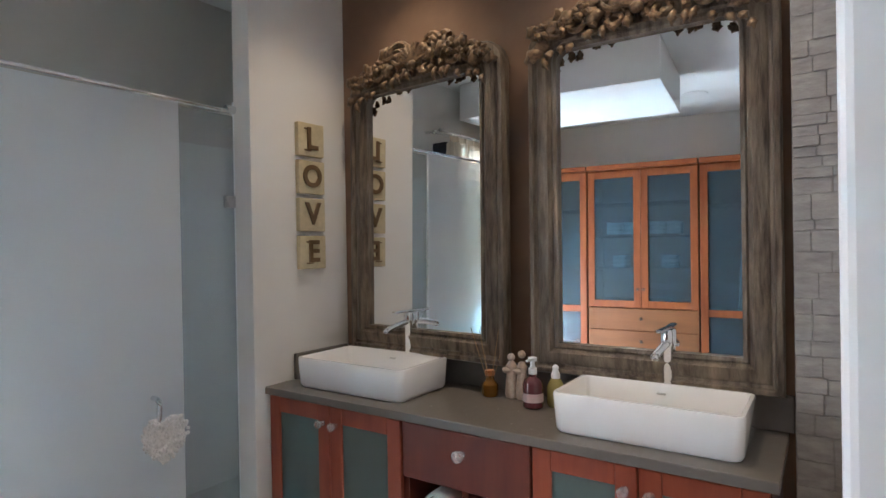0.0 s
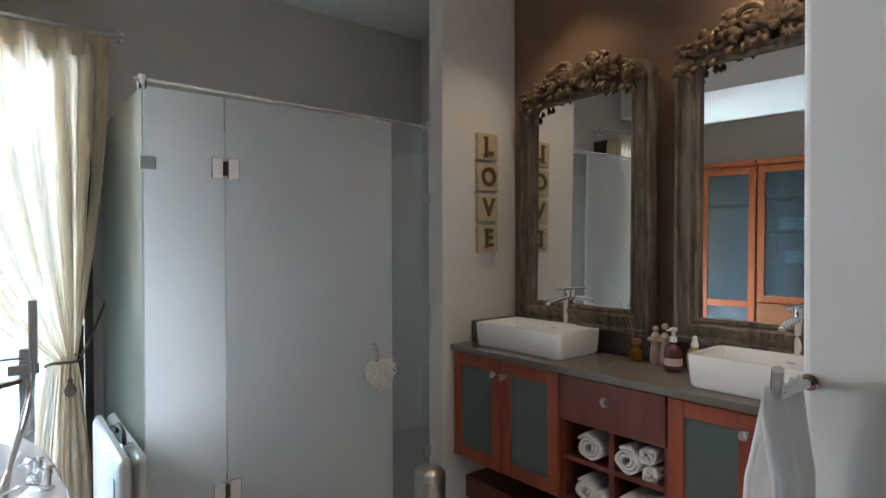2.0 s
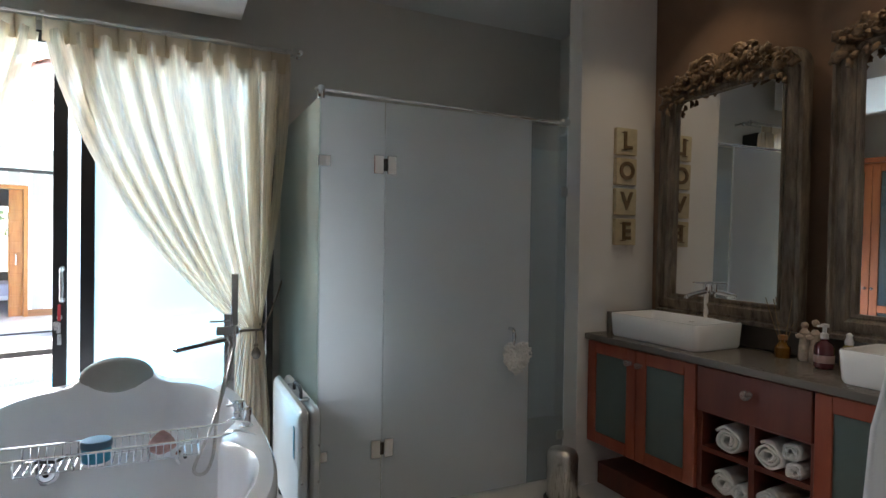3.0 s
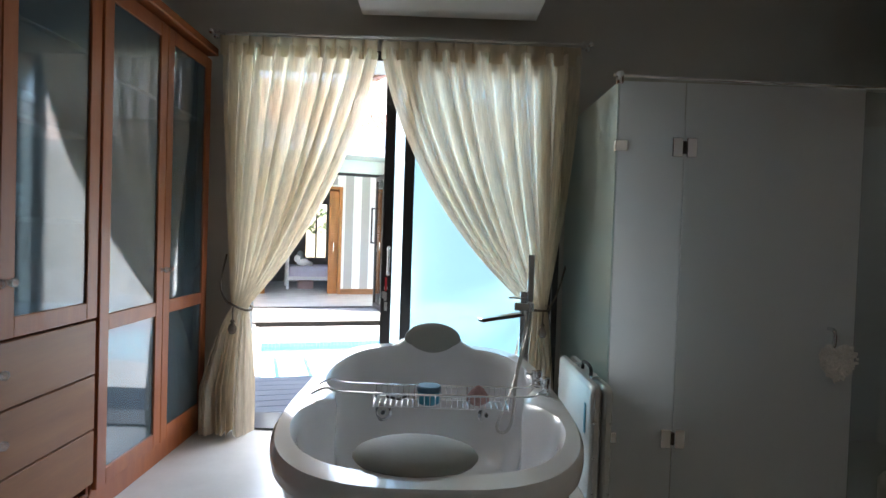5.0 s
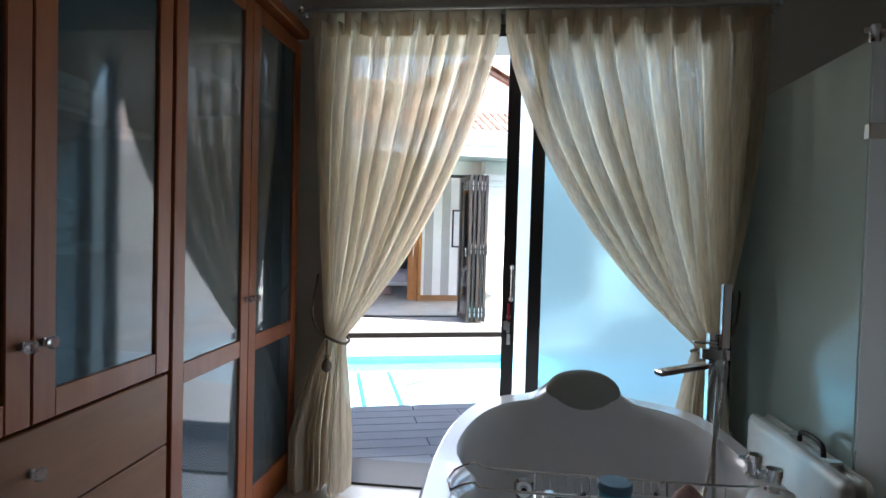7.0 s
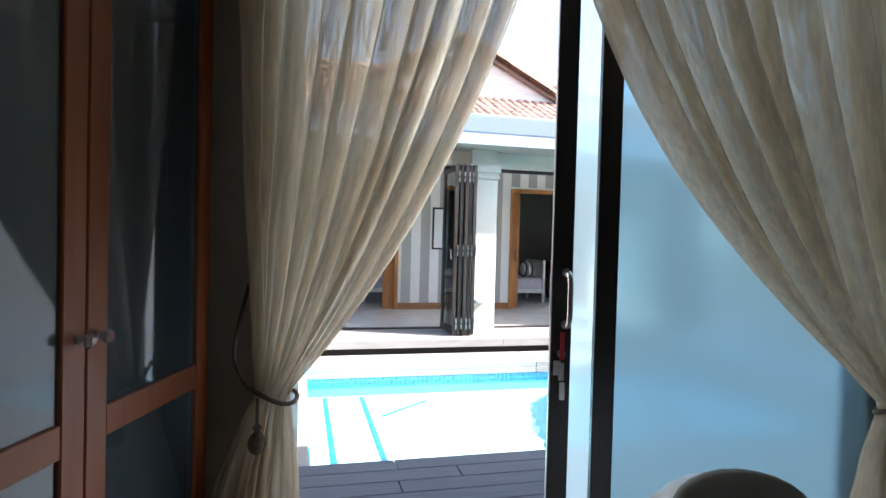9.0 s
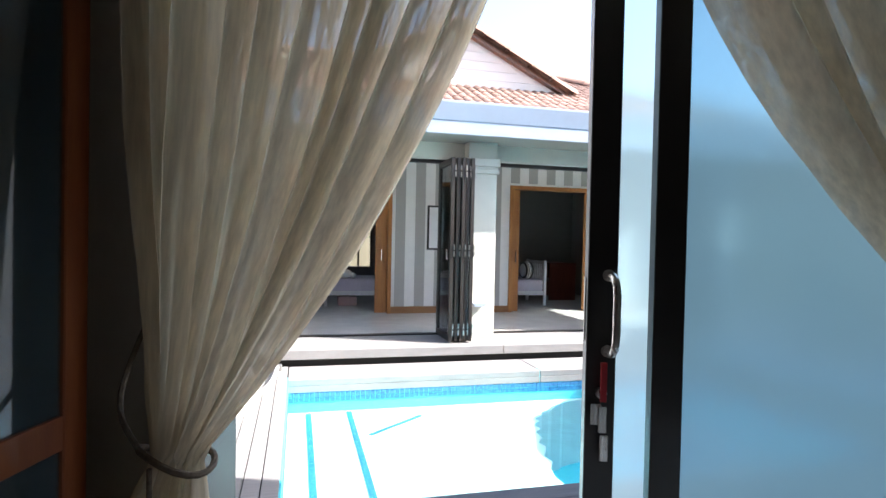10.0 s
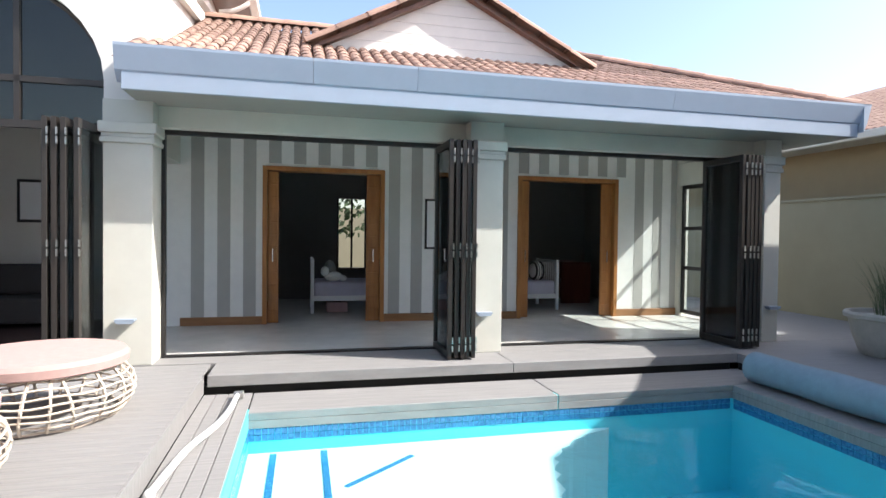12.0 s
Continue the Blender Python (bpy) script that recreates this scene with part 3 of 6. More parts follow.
    for sgn in (-1, 1):
        for i in range(20):
            s = 0.22 + 0.78 * i / 19
            c = Vector((2.272, yc + sgn * s * hw * 0.86, arch(s) + rnd.uniform(-0.035, 0.03)))
            leaf(c, rnd.uniform(-1.6, 1.6) - sgn * 0.5, rnd.uniform(0.045, 0.072), rnd.uniform(0.018, 0.027), t)
        for i in range(9):
            s = 0.10 + 0.72 * i / 8
            c = Vector((2.270, yc + sgn * s * hw, arch(s) - 0.07 + rnd.uniform(-0.015, 0.01)))
            leaf(c, math.pi + rnd.uniform(-0.9, 0.9), rnd.uniform(0.035, 0.055), 0.016, t)
    for sgn in (-1, 1):
        for s, dz in ((0.46, 0.0), (0.60, -0.02), (0.82, 0.01)):
            c = Vector((2.258, yc + sgn * s * hw, arch(s) + dz))
            flower = part("rosette", ball(bmesh.new(), c + Vector((-0.008, 0, 0)), 0.008, n=7, k=5), M["carve"], t, "carved rosette", smooth=True)
            for k in range(6):
                leaf(c, k * math.pi / 3, 0.034, 0.011, flower)
    bm = bmesh.new()
    prism(bm, [(y, z) for y, z in [(yc - hw * 0.95, zt - 0.10), (yc + hw * 0.95, zt - 0.10), (yc + hw * 0.6, zt - 0.02), (yc + 0.12, zt + 0.05), (yc - 0.12, zt + 0.05), (yc - hw * 0.6, zt - 0.02)]], -0.008, 0.008, Matrix.Translation((2.300, 0, 0)) @ Matrix.Rotation(radians(90), 4, "Z") @ Matrix.Diagonal((1, 1, 1, 1)))
    part("crest_board", bm, M["frame"], t)
    return t




def hang(m, y, turn, lean):
    """Both mirrors hang a little out of true: turned about a pin at y and leaning."""
    m.matrix_basis = Matrix.Translation((2.310, y, 2.1)) @ Matrix.Rotation(radians(turn), 4, "Z") @ Matrix.Rotation(radians(lean), 4, "Y") @ Matrix.Translation((-2.316, -y, -2.1))


hang(mirror(1.305, 2.155), 2.15, -2.4, 0.8)
hang(mirror(0.395, 1.20), 0.40, 3.25, 0.75)


# ---- small things on the vanity ----
def lib_bottle(name, label, x, y, z, prof, body, cap=None, extra=None):
    t = thing(name, label, name.replace("_", " "), Matrix.Translation((x, y, z)))
    part("body", lathe(bmesh.new(), prof, 20), body, t, smooth=True)
    if cap:
        part("cap", lathe(bmesh.new(), cap, 14), M["plastic_w"], t, smooth=True)
    return t


t = lib_bottle("reed_diffuser", "small glass reed diffuser with wooden collar", 2.22, 1.368, 0.846, [(0.028, 0), (0.032, 0.006), (0.032, 0.045), (0.018, 0.06), (0.014, 0.075), (0.016, 0.09)], M["amber"])
part("collar", lathe(bmesh.new(), [(0.018, 0.078), (0.019, 0.098), (0.012, 0.10)], 14), M["wood_orange"], t)
for i in range(6):
    a = i * 1.05
    part("reed", tube(bmesh.new(), [(0, 0, 0.02), (0.07 * math.cos(a), 0.07 * math.sin(a), 0.26)], 0.0016, 5), M["reed"], t)
for yy, hh in ((1.285, 0.17), (1.24, 0.185)):
    t = thing("figurine", "small plain resin figurine with folded shape", "figurine", Matrix.Translation((2.24, yy, 0.846)))
    bm = lathe(bmesh.new(), [(0.020, 0), (0.025, 0.01), (0.022, 0.06), (0.017, 0.10), (0.021, 0.12), (0.012, 0.135), (0.008, 0.14)], 12)
    ball(bm, (0, 0, hh - 0.018), 0.015, n=10, k=7)
    ball(bm, (-0.015, 0.012, 0.105), 0.012, 0.02, 0.012, 8, 6)
    part("body", bm, M["figure"], t, smooth=True)
t = lib_bottle("soap_dispenser", "wine red soap dispenser with white pump", 2.16, 1.155, 0.846, [(0.030, 0), (0.036, 0.006), (0.036, 0.085), (0.030, 0.10), (0.014, 0.112), (0.014, 0.12)], M["wine"], [(0.015, 0.12), (0.015, 0.14), (0.008, 0.145), (0.008, 0.165), (0.016, 0.166), (0.016, 0.178), (0.008, 0.18)])
part("label_band", lathe(bmesh.new(), [(0.0366, 0.025), (0.0366, 0.055)], 20), M["label_w"], t, "pink paper label")
part("nozzle", B(-0.045, 0, -0.005, 0.005, 0.168, 0.176, 0.002), M["plastic_w"], t)
t = lib_bottle("hand_wash_bottle", "round yellow hand wash bottle with clear stopper", 2.22, 1.095, 0.846, [(0.026, 0), (0.032, 0.012), (0.032, 0.07), (0.022, 0.09), (0.015, 0.10)], M["yellow"], [(0.015, 0.10), (0.017, 0.112), (0.010, 0.13), (0.012, 0.14), (0.004, 0.148)])

# letter plaques
for i, ch in enumerate("LOVE"):
    z1 = 1.99 - i * 0.170
    t = thing("letter_plaque", "cream wooden plaque with the bronze letter " + ch, "wall plaque", group="letter plaques")
    part("board", B(2.03, 2.18, 2.222, 2.2495, z1 - 0.15, z1, 0.004, 2), M["plaque"], t)
    cu = bpy.data.curves.new("letter", "FONT")
    cu.body, cu.size, cu.extrude, cu.bevel_depth = ch, 0.135, 0.003, 0.0012
    cu.offset = 0.0025
    cu.align_x, cu.align_y = "CENTER", "CENTER"
    tmp = bpy.data.objects.new("tmp", cu)
    me = bpy.data.meshes.new_from_object(tmp)
    bpy.data.objects.remove(tmp)
    me.materials.clear()
    me.materials.append(M["letter"])
    lo = new("letter", me)
    lo.parent = t
    lo.matrix_basis = Matrix.Translation((2.105, 2.2185, z1 - 0.075)) @ Matrix.Rotation(radians(90), 4, "X")
    if ch in "LE":
        part("serif", B(2.063, 2.10, 2.2155, 2.2215, z1 - 0.127, z1 - 0.121), M["letter"], t)
        part("serif", B(2.063, 2.10, 2.2155, 2.2215, z1 - 0.031, z1 - 0.025), M["letter"], t)

# ---- shower ----
SY, SX = 2.36, 0.40
t = thing("shower_enclosure", "frameless frosted glass shower enclosure with chrome fittings", "shower enclosure")
part("fixed_panel", B(SX, 0.708, SY - 0.004, SY + 0.004, 0.015, 2.0, 0.001), M["glass_shower"], t, "narrow fixed frosted pane")
part("door_panel", B(0.714, 1.552, SY - 0.004, SY + 0.004, 0.02, 2.0, 0.001), M["glass_shower"], t, "frosted shower door")
part("wall_panel", B(1.556, 1.798, SY + 0.006, SY + 0.014, 0.015, 1.99, 0.001), M["glass_clearer"], t, "fixed frosted pane beside the wall")
part("side_panel", B(SX - 0.004, SX + 0.004, SY + 0.006, 3.398, 0.015, 2.0, 0.001), M["glass_side"], t, "frosted side pane")
for pane in [c for c in t.children if c.name.split(".")[0] in ("side_panel", "fixed_panel")]:
    pane.visible_shadow = False
part("head_rail", cyl(bmesh.new(), (SX - 0.03, SY, 2.025), (1.797, SY, 2.005), 0.009, 12), M["chrome"], t, "round chrome head rail", smooth=True)
for x in (SX, 1.79):
    bm = bmesh.new()
    lathe(bm, [(0.016, -0.03), (0.018, -0.02), (0.018, 0.02), (0.014, 0.028)], 14, Matrix.Translation((x, SY, 2.015)) @ Matrix.Rotation(radians(90 if x > 1 else 0), 4, "Y"))
    part("rail_mount", bm, M["chrome"], t, smooth=True)
for z in (1.70, 0.33):
    bm = bmesh.new()
    box(bm, 0.655, 0.704, SY - 0.014, SY + 0.014, z - 0.045, z + 0.045, 0.003)
    box(bm, 0.722, 0.770, SY - 0.014, SY + 0.014, z - 0.045, z + 0.045, 0.003)
    hg = part("hinge", bm, M["chrome"], t, "square polished glass hinge")
    part("hinge_pin", B(0.7045, 0.7215, SY - 0.012, SY + 0.012, z - 0.030, z + 0.030, 0.002), M["bronze"], hg)
    part("corner_clip", B(SX - 0.012, SX + 0.045, SY - 0.014, SY + 0.014, z - 0.025, z + 0.025, 0.002), M["chrome"], t)
    part("wall_clip", B(1.755, 1.7985, SY - 0.006, SY + 0.024, z - 0.10, z - 0.05, 0.002), M["steel"], t)
    part("side_clip", B(SX - 0.014, SX + 0.014, 3.35, 3.395, z - 0.01, z + 0.035, 0.002), M["steel"], t)
part("door_handle", tube(bmesh.new(), smoothline([(1.43, SY - 0.004, 0.875), (1.43, SY - 0.045, 0.868), (1.43, SY - 0.045, 0.80), (1.43, SY - 0.03, 0.79)], 4), 0.010, 10), M["chrome"], t, smooth=True)
mk("shower_rose", lathe(bmesh.new(), [(0.09, 2.05), (0.09, 2.06), (0.012, 2.07), (0.012, 2.12)], 20, Matrix.Translation((2.2, 2.9, 0))), M["chrome"], label="round chrome shower rose", category="shower head")
struct("shower_rose_arm", cyl(bmesh.new(), (2.2, 2.9, 2.115), (2.508, 2.9, 2.115), 0.01), M["chrome"])

# yarn heart on the shower door
rnd = random.Random(3)
hc = Vector((1.455, SY - 0.036, 0.705))
t = thing("hanging_heart", "knobbly white yarn heart hanging on the shower door handle", "ornament")
bm = bmesh.new()
for i in range(420):
    while True:
        a, b = rnd.uniform(-1.2, 1.2), rnd.uniform(-1.2, 1.3)
        if (a * a + b * b - 1) ** 3 - a * a * b ** 3 < 0:
            break
    k = rnd.uniform(0.005, 0.0085)
    ball(bm, hc + Vector((a * 0.078, rnd.uniform(-0.014, 0.006), b * 0.078)), k, k, k, 6, 4)
for sx in (-1, 0, 1):
    ball(bm, hc + Vector((sx * 0.035, 0, 0.02 - (0.02 if sx == 0 else 0))), 0.045, 0.012, 0.045, 10, 6)
part("yarn", bm, M["heart"], t, smooth=True)
part("loop", tube(bmesh.new(), [hc + Vector((0, 0, 0.07)), (1.43, SY - 0.042, 0.80), (1.425, SY - 0.042, 0.86)], 0.003, 5), M["towel"], t)

# pedal bin
t = thing("pedal_bin", "brushed steel pedal bin with domed lid", "bin", Matrix.Translation((1.62, 2.13, 0)))
part("base", lathe(bmesh.new(), [(0.092, 0), (0.095, 0.006), (0.095, 0.02), (0.080, 0.026)], 28), M["black"], t, smooth=True)
part("body", lathe(bmesh.new(), [(0.076, 0.026), (0.079, 0.03), (0.079, 0.215), (0.077, 0.22)], 28), M["steel"], t, smooth=True)
part("lid", lathe(bmesh.new(), [(0.080, 0.221), (0.081, 0.226), (0.078, 0.25), (0.062, 0.272), (0.03, 0.283), (0.0, 0.285)], 28), M["steel"], t, smooth=True)
part("hinge", B(-0.02, 0.02, 0.076, 0.1, 0.20, 0.235, 0.003), M["black"], t)
part("pedal", B(-0.02, 0.02, -0.125, -0.09, 0.008, 0.018, 0.003), M["black"], t)

# towel on a short rail at the end of the partition
t = thing("towel_rail", "short chrome towel bar on the end of the partition wall", "towel rail")
part("bar", tube(bmesh.new(), smoothline([(0.93, 0.222, 1.165), (0.86, 0.222, 1.165), (0.79, 0.215, 1.17), (0.765, 0.205, 1.21)], 4), 0.008, 10), M["chrome"], t, smooth=True)
part("wall_plate", cyl(bmesh.new(), (0.929, 0.222, 1.165), (0.922, 0.222, 1.165), 0.013, 18), M["chrome"], t, smooth=True)
t = thing("hand_towel", "white towel hanging over the chrome bar", "towel")


def drape(a, b):
    fall = abs(b - 0.5) * 2
    side = 1 if b > 0.5 else -1
    x = 0.755 + a * 0.135 - 0.03 * fall * (1 - a)
    y = 0.22 + side * (0.016 + 0.020 * fall) * min(1, fall * 5) + 0.012 * math.sin(a * 15 + side) * fall
    return (x, y, 1.182 - 0.62 * fall + 0.004 * math.sin(a * 30) - 0.05 * a * fall)


ob = part("cloth", grid(bmesh.new(), drape, 24, 40), M["towel_thin"], t, smooth=True)
ob.modifiers.new("thick", "SOLIDIFY").thickness = 0.008

# ---- bath ----
BX, BY, BHW, BHL = -0.435, 2.035, 0.565, 0.815
t = thing("bath_tub", "white oval freestanding whirlpool bath with chrome jets", "bathtub")


def rim_z(y):
    s = (y - BY) / BHL
    q = min(1.0, max(0.0, (s - 0.12) / 0.72))
    return 0.575 + 0.080 * q * q * (3 - 2 * q) - 0.02 * min(1.0, max(0.0, -s))


def bath_ring(bm, sc_x, sc_y, dz, floor_z=None, pinch=0.0, n=96, oy=0.0):
    out = []
    for i in range(n):
        a = 2 * math.pi * i / n
        c, s = math.cos(a), math.sin(a)
        e = 2 / 2.9
        px = abs(c) ** e * (1 if c > 0 else -1)
        py = abs(s) ** e * (1 if s > 0 else -1)
        narrow = 1 - 0.10 * max(0, py) ** 2
        pn = 1 - pinch * math.exp(-((py - 0.05) / 0.22) ** 2)
        x, y = BX + BHW * sc_x * px * narrow * pn, BY + oy + BHL * sc_y * py
        head = math.exp(-((x - BX) / 0.155) ** 4) if py > 0.8 else 0.0
        z = rim_z(y) + dz + 0.085 * head * (1 if floor_z is None else 0)
        if floor_z is not None:
            z = floor_z
        out.append(bm.verts.new((x, y, z)))
    return out


bm = bmesh.new()
R = [
    bath_ring(bm, 0.72, 0.80, 0, 0.0), bath_ring(bm, 0.80, 0.86, 0, 0.12), bath_ring(bm, 0.90, 0.92, -0.24), bath_ring(bm, 0.955, 0.955, -0.105),
    bath_ring(bm, 0.965, 0.965, -0.088), bath_ring(bm, 0.992, 0.992, -0.078), bath_ring(bm, 1.0, 1.0, -0.045), bath_ring(bm, 0.995, 0.998, -0.014),
    bath_ring(bm, 0.975, 0.982, 0.0), bath_ring(bm, 0.90, 0.865, 0.002, None, 0.20, oy=-0.005), bath_ring(bm, 0.875, 0.845, -0.012, None, 0.22, oy=-0.005),
    bath_ring(bm, 0.86, 0.825, -0.05, None, 0.22, oy=-0.008), bath_ring(bm, 0.78, 0.72, 0, 0.32, 0.14, oy=-0.05), bath_ring(bm, 0.68, 0.60, 0, 0.20, 0.06, oy=-0.08),
    bath_ring(bm, 0.45, 0.45, 0, 0.165, oy=-0.10),
]
for a, b in zip(R, R[1:]):
    n = len(a)
    for i in range(n):
        bm.faces.new((a[i], a[(i + 1) % n], b[(i + 1) % n], b[i]))
bm.faces.new(R[0][::-1])
bm.faces.new(R[-1])
part("shell", bm, M["tub"], t, smooth=True)
part("head_pillow", ball(bmesh.new(), (0, 0, 0), 0.15, 0.03, 0.088, 24, 12, Matrix.Identity(4)), M["pillow"], t, "oval grey foam headrest", True, Matrix.Translation((BX, 2.725, 0.70)) @ Matrix.Rotation(radians(-24), 4, "X"))
bm = ball(bmesh.new(), (0, 0, 0), 0.195, 0.135, 0.035, 28, 12)
part("seat_pillow", bm, M["pillow"], t, "wide grey foam pillow", True, Matrix.Translation((BX - 0.035, 1.435, 0.572)) @ Matrix.Rotation(radians(5), 4, "X"))
for x, y in ((-0.67, 2.49), (-0.15, 2.53)):
    j = part("jet", lathe(bmesh.new(), [(0.045, 0), (0.045, 0.008), (0.034, 0.014), (0.030, 0.006), (0.016, 0.006), (0.014, 0.02), (0.0, 0.022)], 22, Matrix.Translation((x, 2.535, 0.36)) @ Matrix.Rotation(radians(75), 4, "X")), M["chrome"], t, "round chrome water jet", True)
    part("jet_core", ball(bmesh.new(), (x, 2.517, 0.362), 0.012), M["black"], j, "", True)
for k, (x, y) in enumerate([(0.045, 2.26), (0.065, 2.17)]):
    v = part("valve", lathe(bmesh.new(), [(0.028, 0), (0.028, 0.004), (0.020, 0.008), (0.020, 0.045), (0.024, 0.048), (0.024, 0.07), (0.010, 0.074)], 20, Matrix.Translation((x, y, rim_z(y) - 0.002))), M["chrome"], t, "chrome deck valve", True)
    part("valve_lever", B(x - 0.05, x - 0.018, y - 0.006, y + 0.006, rim_z(y) + 0.05, rim_z(y) + 0.06, 0.002), M["chrome"], v)
part("grab_handle", tube(bmesh.new(), smoothline([(-0.84, 1.55, 0.42), (-0.815, 1.55, 0.43), (-0.815, 1.55, 0.36), (-0.835, 1.55, 0.35)], 4), 0.008, 8), M["chrome"], t, "", True)

# bath rack
t = thing("bath_rack", "chrome wire bath rack across the tub", "bath rack")
zr, y0, y1 = 0.625, 1.92, 2.06
for y in (y0, y1):
    part("rail", tube(bmesh.new(), smoothline([(-0.90, y, zr - 0.01), (-0.84, y, zr + 0.015), (-0.74, y, zr), (-0.10, y, zr), (0.0, y, zr + 0.015), (0.07, y, zr - 0.01)], 5), 0.004, 7), M["chrome"], t, smooth=True)
part("end_loop", tube(bmesh.new(), [(-0.90, y0, zr - 0.01), (-0.915, (y0 + y1) / 2, zr - 0.01), (-0.90, y1, zr - 0.01)], 0.004, 7), M["chrome"], t, smooth=True)
for xa, xb in ((-0.66, -0.50), (-0.50, -0.28), (-0.28, -0.12)):
    bm = bmesh.new()
    zb = zr - 0.055
    n = int((xb - xa) / 0.022)
    tube(bm, [(xa, y0 + 0.01, zb), (xb, y0 + 0.01, zb), (xb, y1 - 0.01, zb), (xa, y1 - 0.01, zb)], 0.0025, 5, True)
    bk = part("basket", bm, M["chrome"], t)
    for i in range(n + 1):
        x = xa + (xb - xa) * i / n
        r = 0.004 if i in (0, n) else 0.0018
        part("wire", tube(bmesh.new(), [(x, y0, zr), (x, y0 + 0.01, zb), (x, y1 - 0.01, zb), (x, y1, zr)], r, 5), M["chrome"], bk)
t = thing("cream_jar", "teal plastic cream jar in the bath rack", "jar", Matrix.Translation((-0.44, 1.99, 0.573)))
part("body", lathe(bmesh.new(), [(0.042, 0), (0.045, 0.004), (0.045, 0.045), (0.04, 0.048)], 24), M["teal"], t, smooth=True)
part("lid", lathe(bmesh.new(), [(0.047, 0.048), (0.048, 0.052), (0.048, 0.068), (0.044, 0.072), (0.0, 0.073)], 24), mat("jar_lid", (0.05, 0.12, 0.18), 0.4), t, "dark blue lid", True)
t = thing("bath_sponge", "pink netted bath sponge in the rack", "sponge", Matrix.Translation((-0.24, 1.99, 0.60)))
bm = lathe(bmesh.new(), [(0.03, -0.025), (0.045, -0.01), (0.042, 0.012), (0.022, 0.035), (0.008, 0.046)], 16)
for v in bm.verts:
    v.co *= 1 + 0.12 * noise.noise(v.co * 60)
part("body", bm, M["pink"], t, smooth=True)
t = thing("back_brush", "white bath brush lying in the rack", "brush")
part("handle", tube(bmesh.new(), [(-0.40, 2.02, 0.592), (-0.30, 2.0, 0.60), (-0.22, 1.99, 0.605)], 0.007, 8), M["plastic_w"], t, smooth=True)
t = thing("razor", "grey razor hanging in the rack", "razor")
part("handle", tube(bmesh.new(), [(-0.62, 1.97, 0.60), (-0.56, 1.99, 0.585), (-0.52, 2.0, 0.60)], 0.006, 6), M["black"], t)
part("head", B(-0.635, -0.61, 1.955, 1.99, 0.592, 0.606, 0.002), M["steel"], t)

# floor-standing bath filler
t = thing("bath_filler", "square chrome floor-standing bath filler with hand shower", "bath tap")
fx, fy = 0.035, 2.62
part("column", B(fx - 0.025, fx + 0.025, fy - 0.02, fy + 0.02, 0.0, 0.98, 0.003), M["chrome"], t, "square chrome column")
part("base", B(fx - 0.06, fx + 0.06, fy - 0.06, fy + 0.06, 0.0, 0.012, 0.003), M["chrome"], t)
part("spout", B(-0.235, 0.0, -0.022, 0.022, -0.010, 0.010, 0.003, 1), M["chrome"], t, "flat square spout", m=Matrix.Translation((fx - 0.02, fy - 0.03, 0.865)) @ Matrix.Rotation(radians(22), 4, "Z") @ Matrix.Rotation(radians(-6), 4, "Y"))
part("mixer_body", B(fx - 0.06, fx + 0.04, fy - 0.05, fy - 0.018, 0.885, 0.925, 0.003), M["chrome"], t)
part("lever", B(fx - 0.09, fx - 0.005, fy - 0.05, fy - 0.02, 0.945, 0.953, 0.002), M["chrome"], t)
part("hand_shower", B(fx + 0.005, fx + 0.035, fy - 0.055, fy - 0.028, 0.93, 1.17, 0.003), M["chrome"], t, "slim square hand shower")
part("hose", tube(bmesh.new(), smoothline([(fx + 0.02, fy - 0.04, 0.93), (fx + 0.015, fy - 0.08, 0.84), (fx - 0.03, fy - 0.14, 0.66), (fx - 0.10, fy - 0.26, 0.50), (fx - 0.16, fy - 0.33, 0.385), (fx - 0.12, fy - 0.33, 0.36), (fx - 0.085, fy - 0.30, 0.42), (fx - 0.06, fy - 0.2, 0.58), (fx, fy - 0.05, 0.80), (fx + 0.0, fy - 0.03, 0.88)], 6), 0.0075, 8), M["steel"], t, "metal shower hose", True)

# case against the shower glass
t = thing("folding_massage_table", "folded white massage table case leaning on the shower glass", "folding table")
part("panel", B(0.285, 0.335, 2.21, 2.93, 0.05, 0.60, 0.035, 4), M["alu"], t, "white rounded panel", True)
part("panel", B(0.338, 0.388, 2.21, 2.93, 0.05, 0.60, 0.035, 4), M["alu"], t, "white rounded panel", True)
part("handle", tube(bmesh.new(), smoothline([(0.335, 2.42, 0.60), (0.335, 2.43, 0.635), (0.335, 2.50, 0.645), (0.335, 2.57, 0.635), (0.335, 2.58, 0.60)], 4), 0.009, 8), M["black"], t, "black carrying handle", True)
for y in (2.36, 2.64):
    part("catch", B(0.315, 0.360, y - 0.02, y + 0.02, 0.598, 0.612, 0.003), M["chrome"], t)
for z in (0.12, 0.28, 0.44):
    for x in (0.300, 0.372):
        part("rivet", ball(bmesh.new(), (x, 2.209, z), 0.006, n=8, k=5), M["chrome"], t)
for y in (2.3, 2.8):
    part("foot", B(0.30, 0.37, y - 0.03, y + 0.03, 0.0, 0.049, 0.01), M["black"], t)
part("label_strip", B(0.2825, 0.2845, 2.30, 2.33, 0.36, 0.50), M["teal"], t)

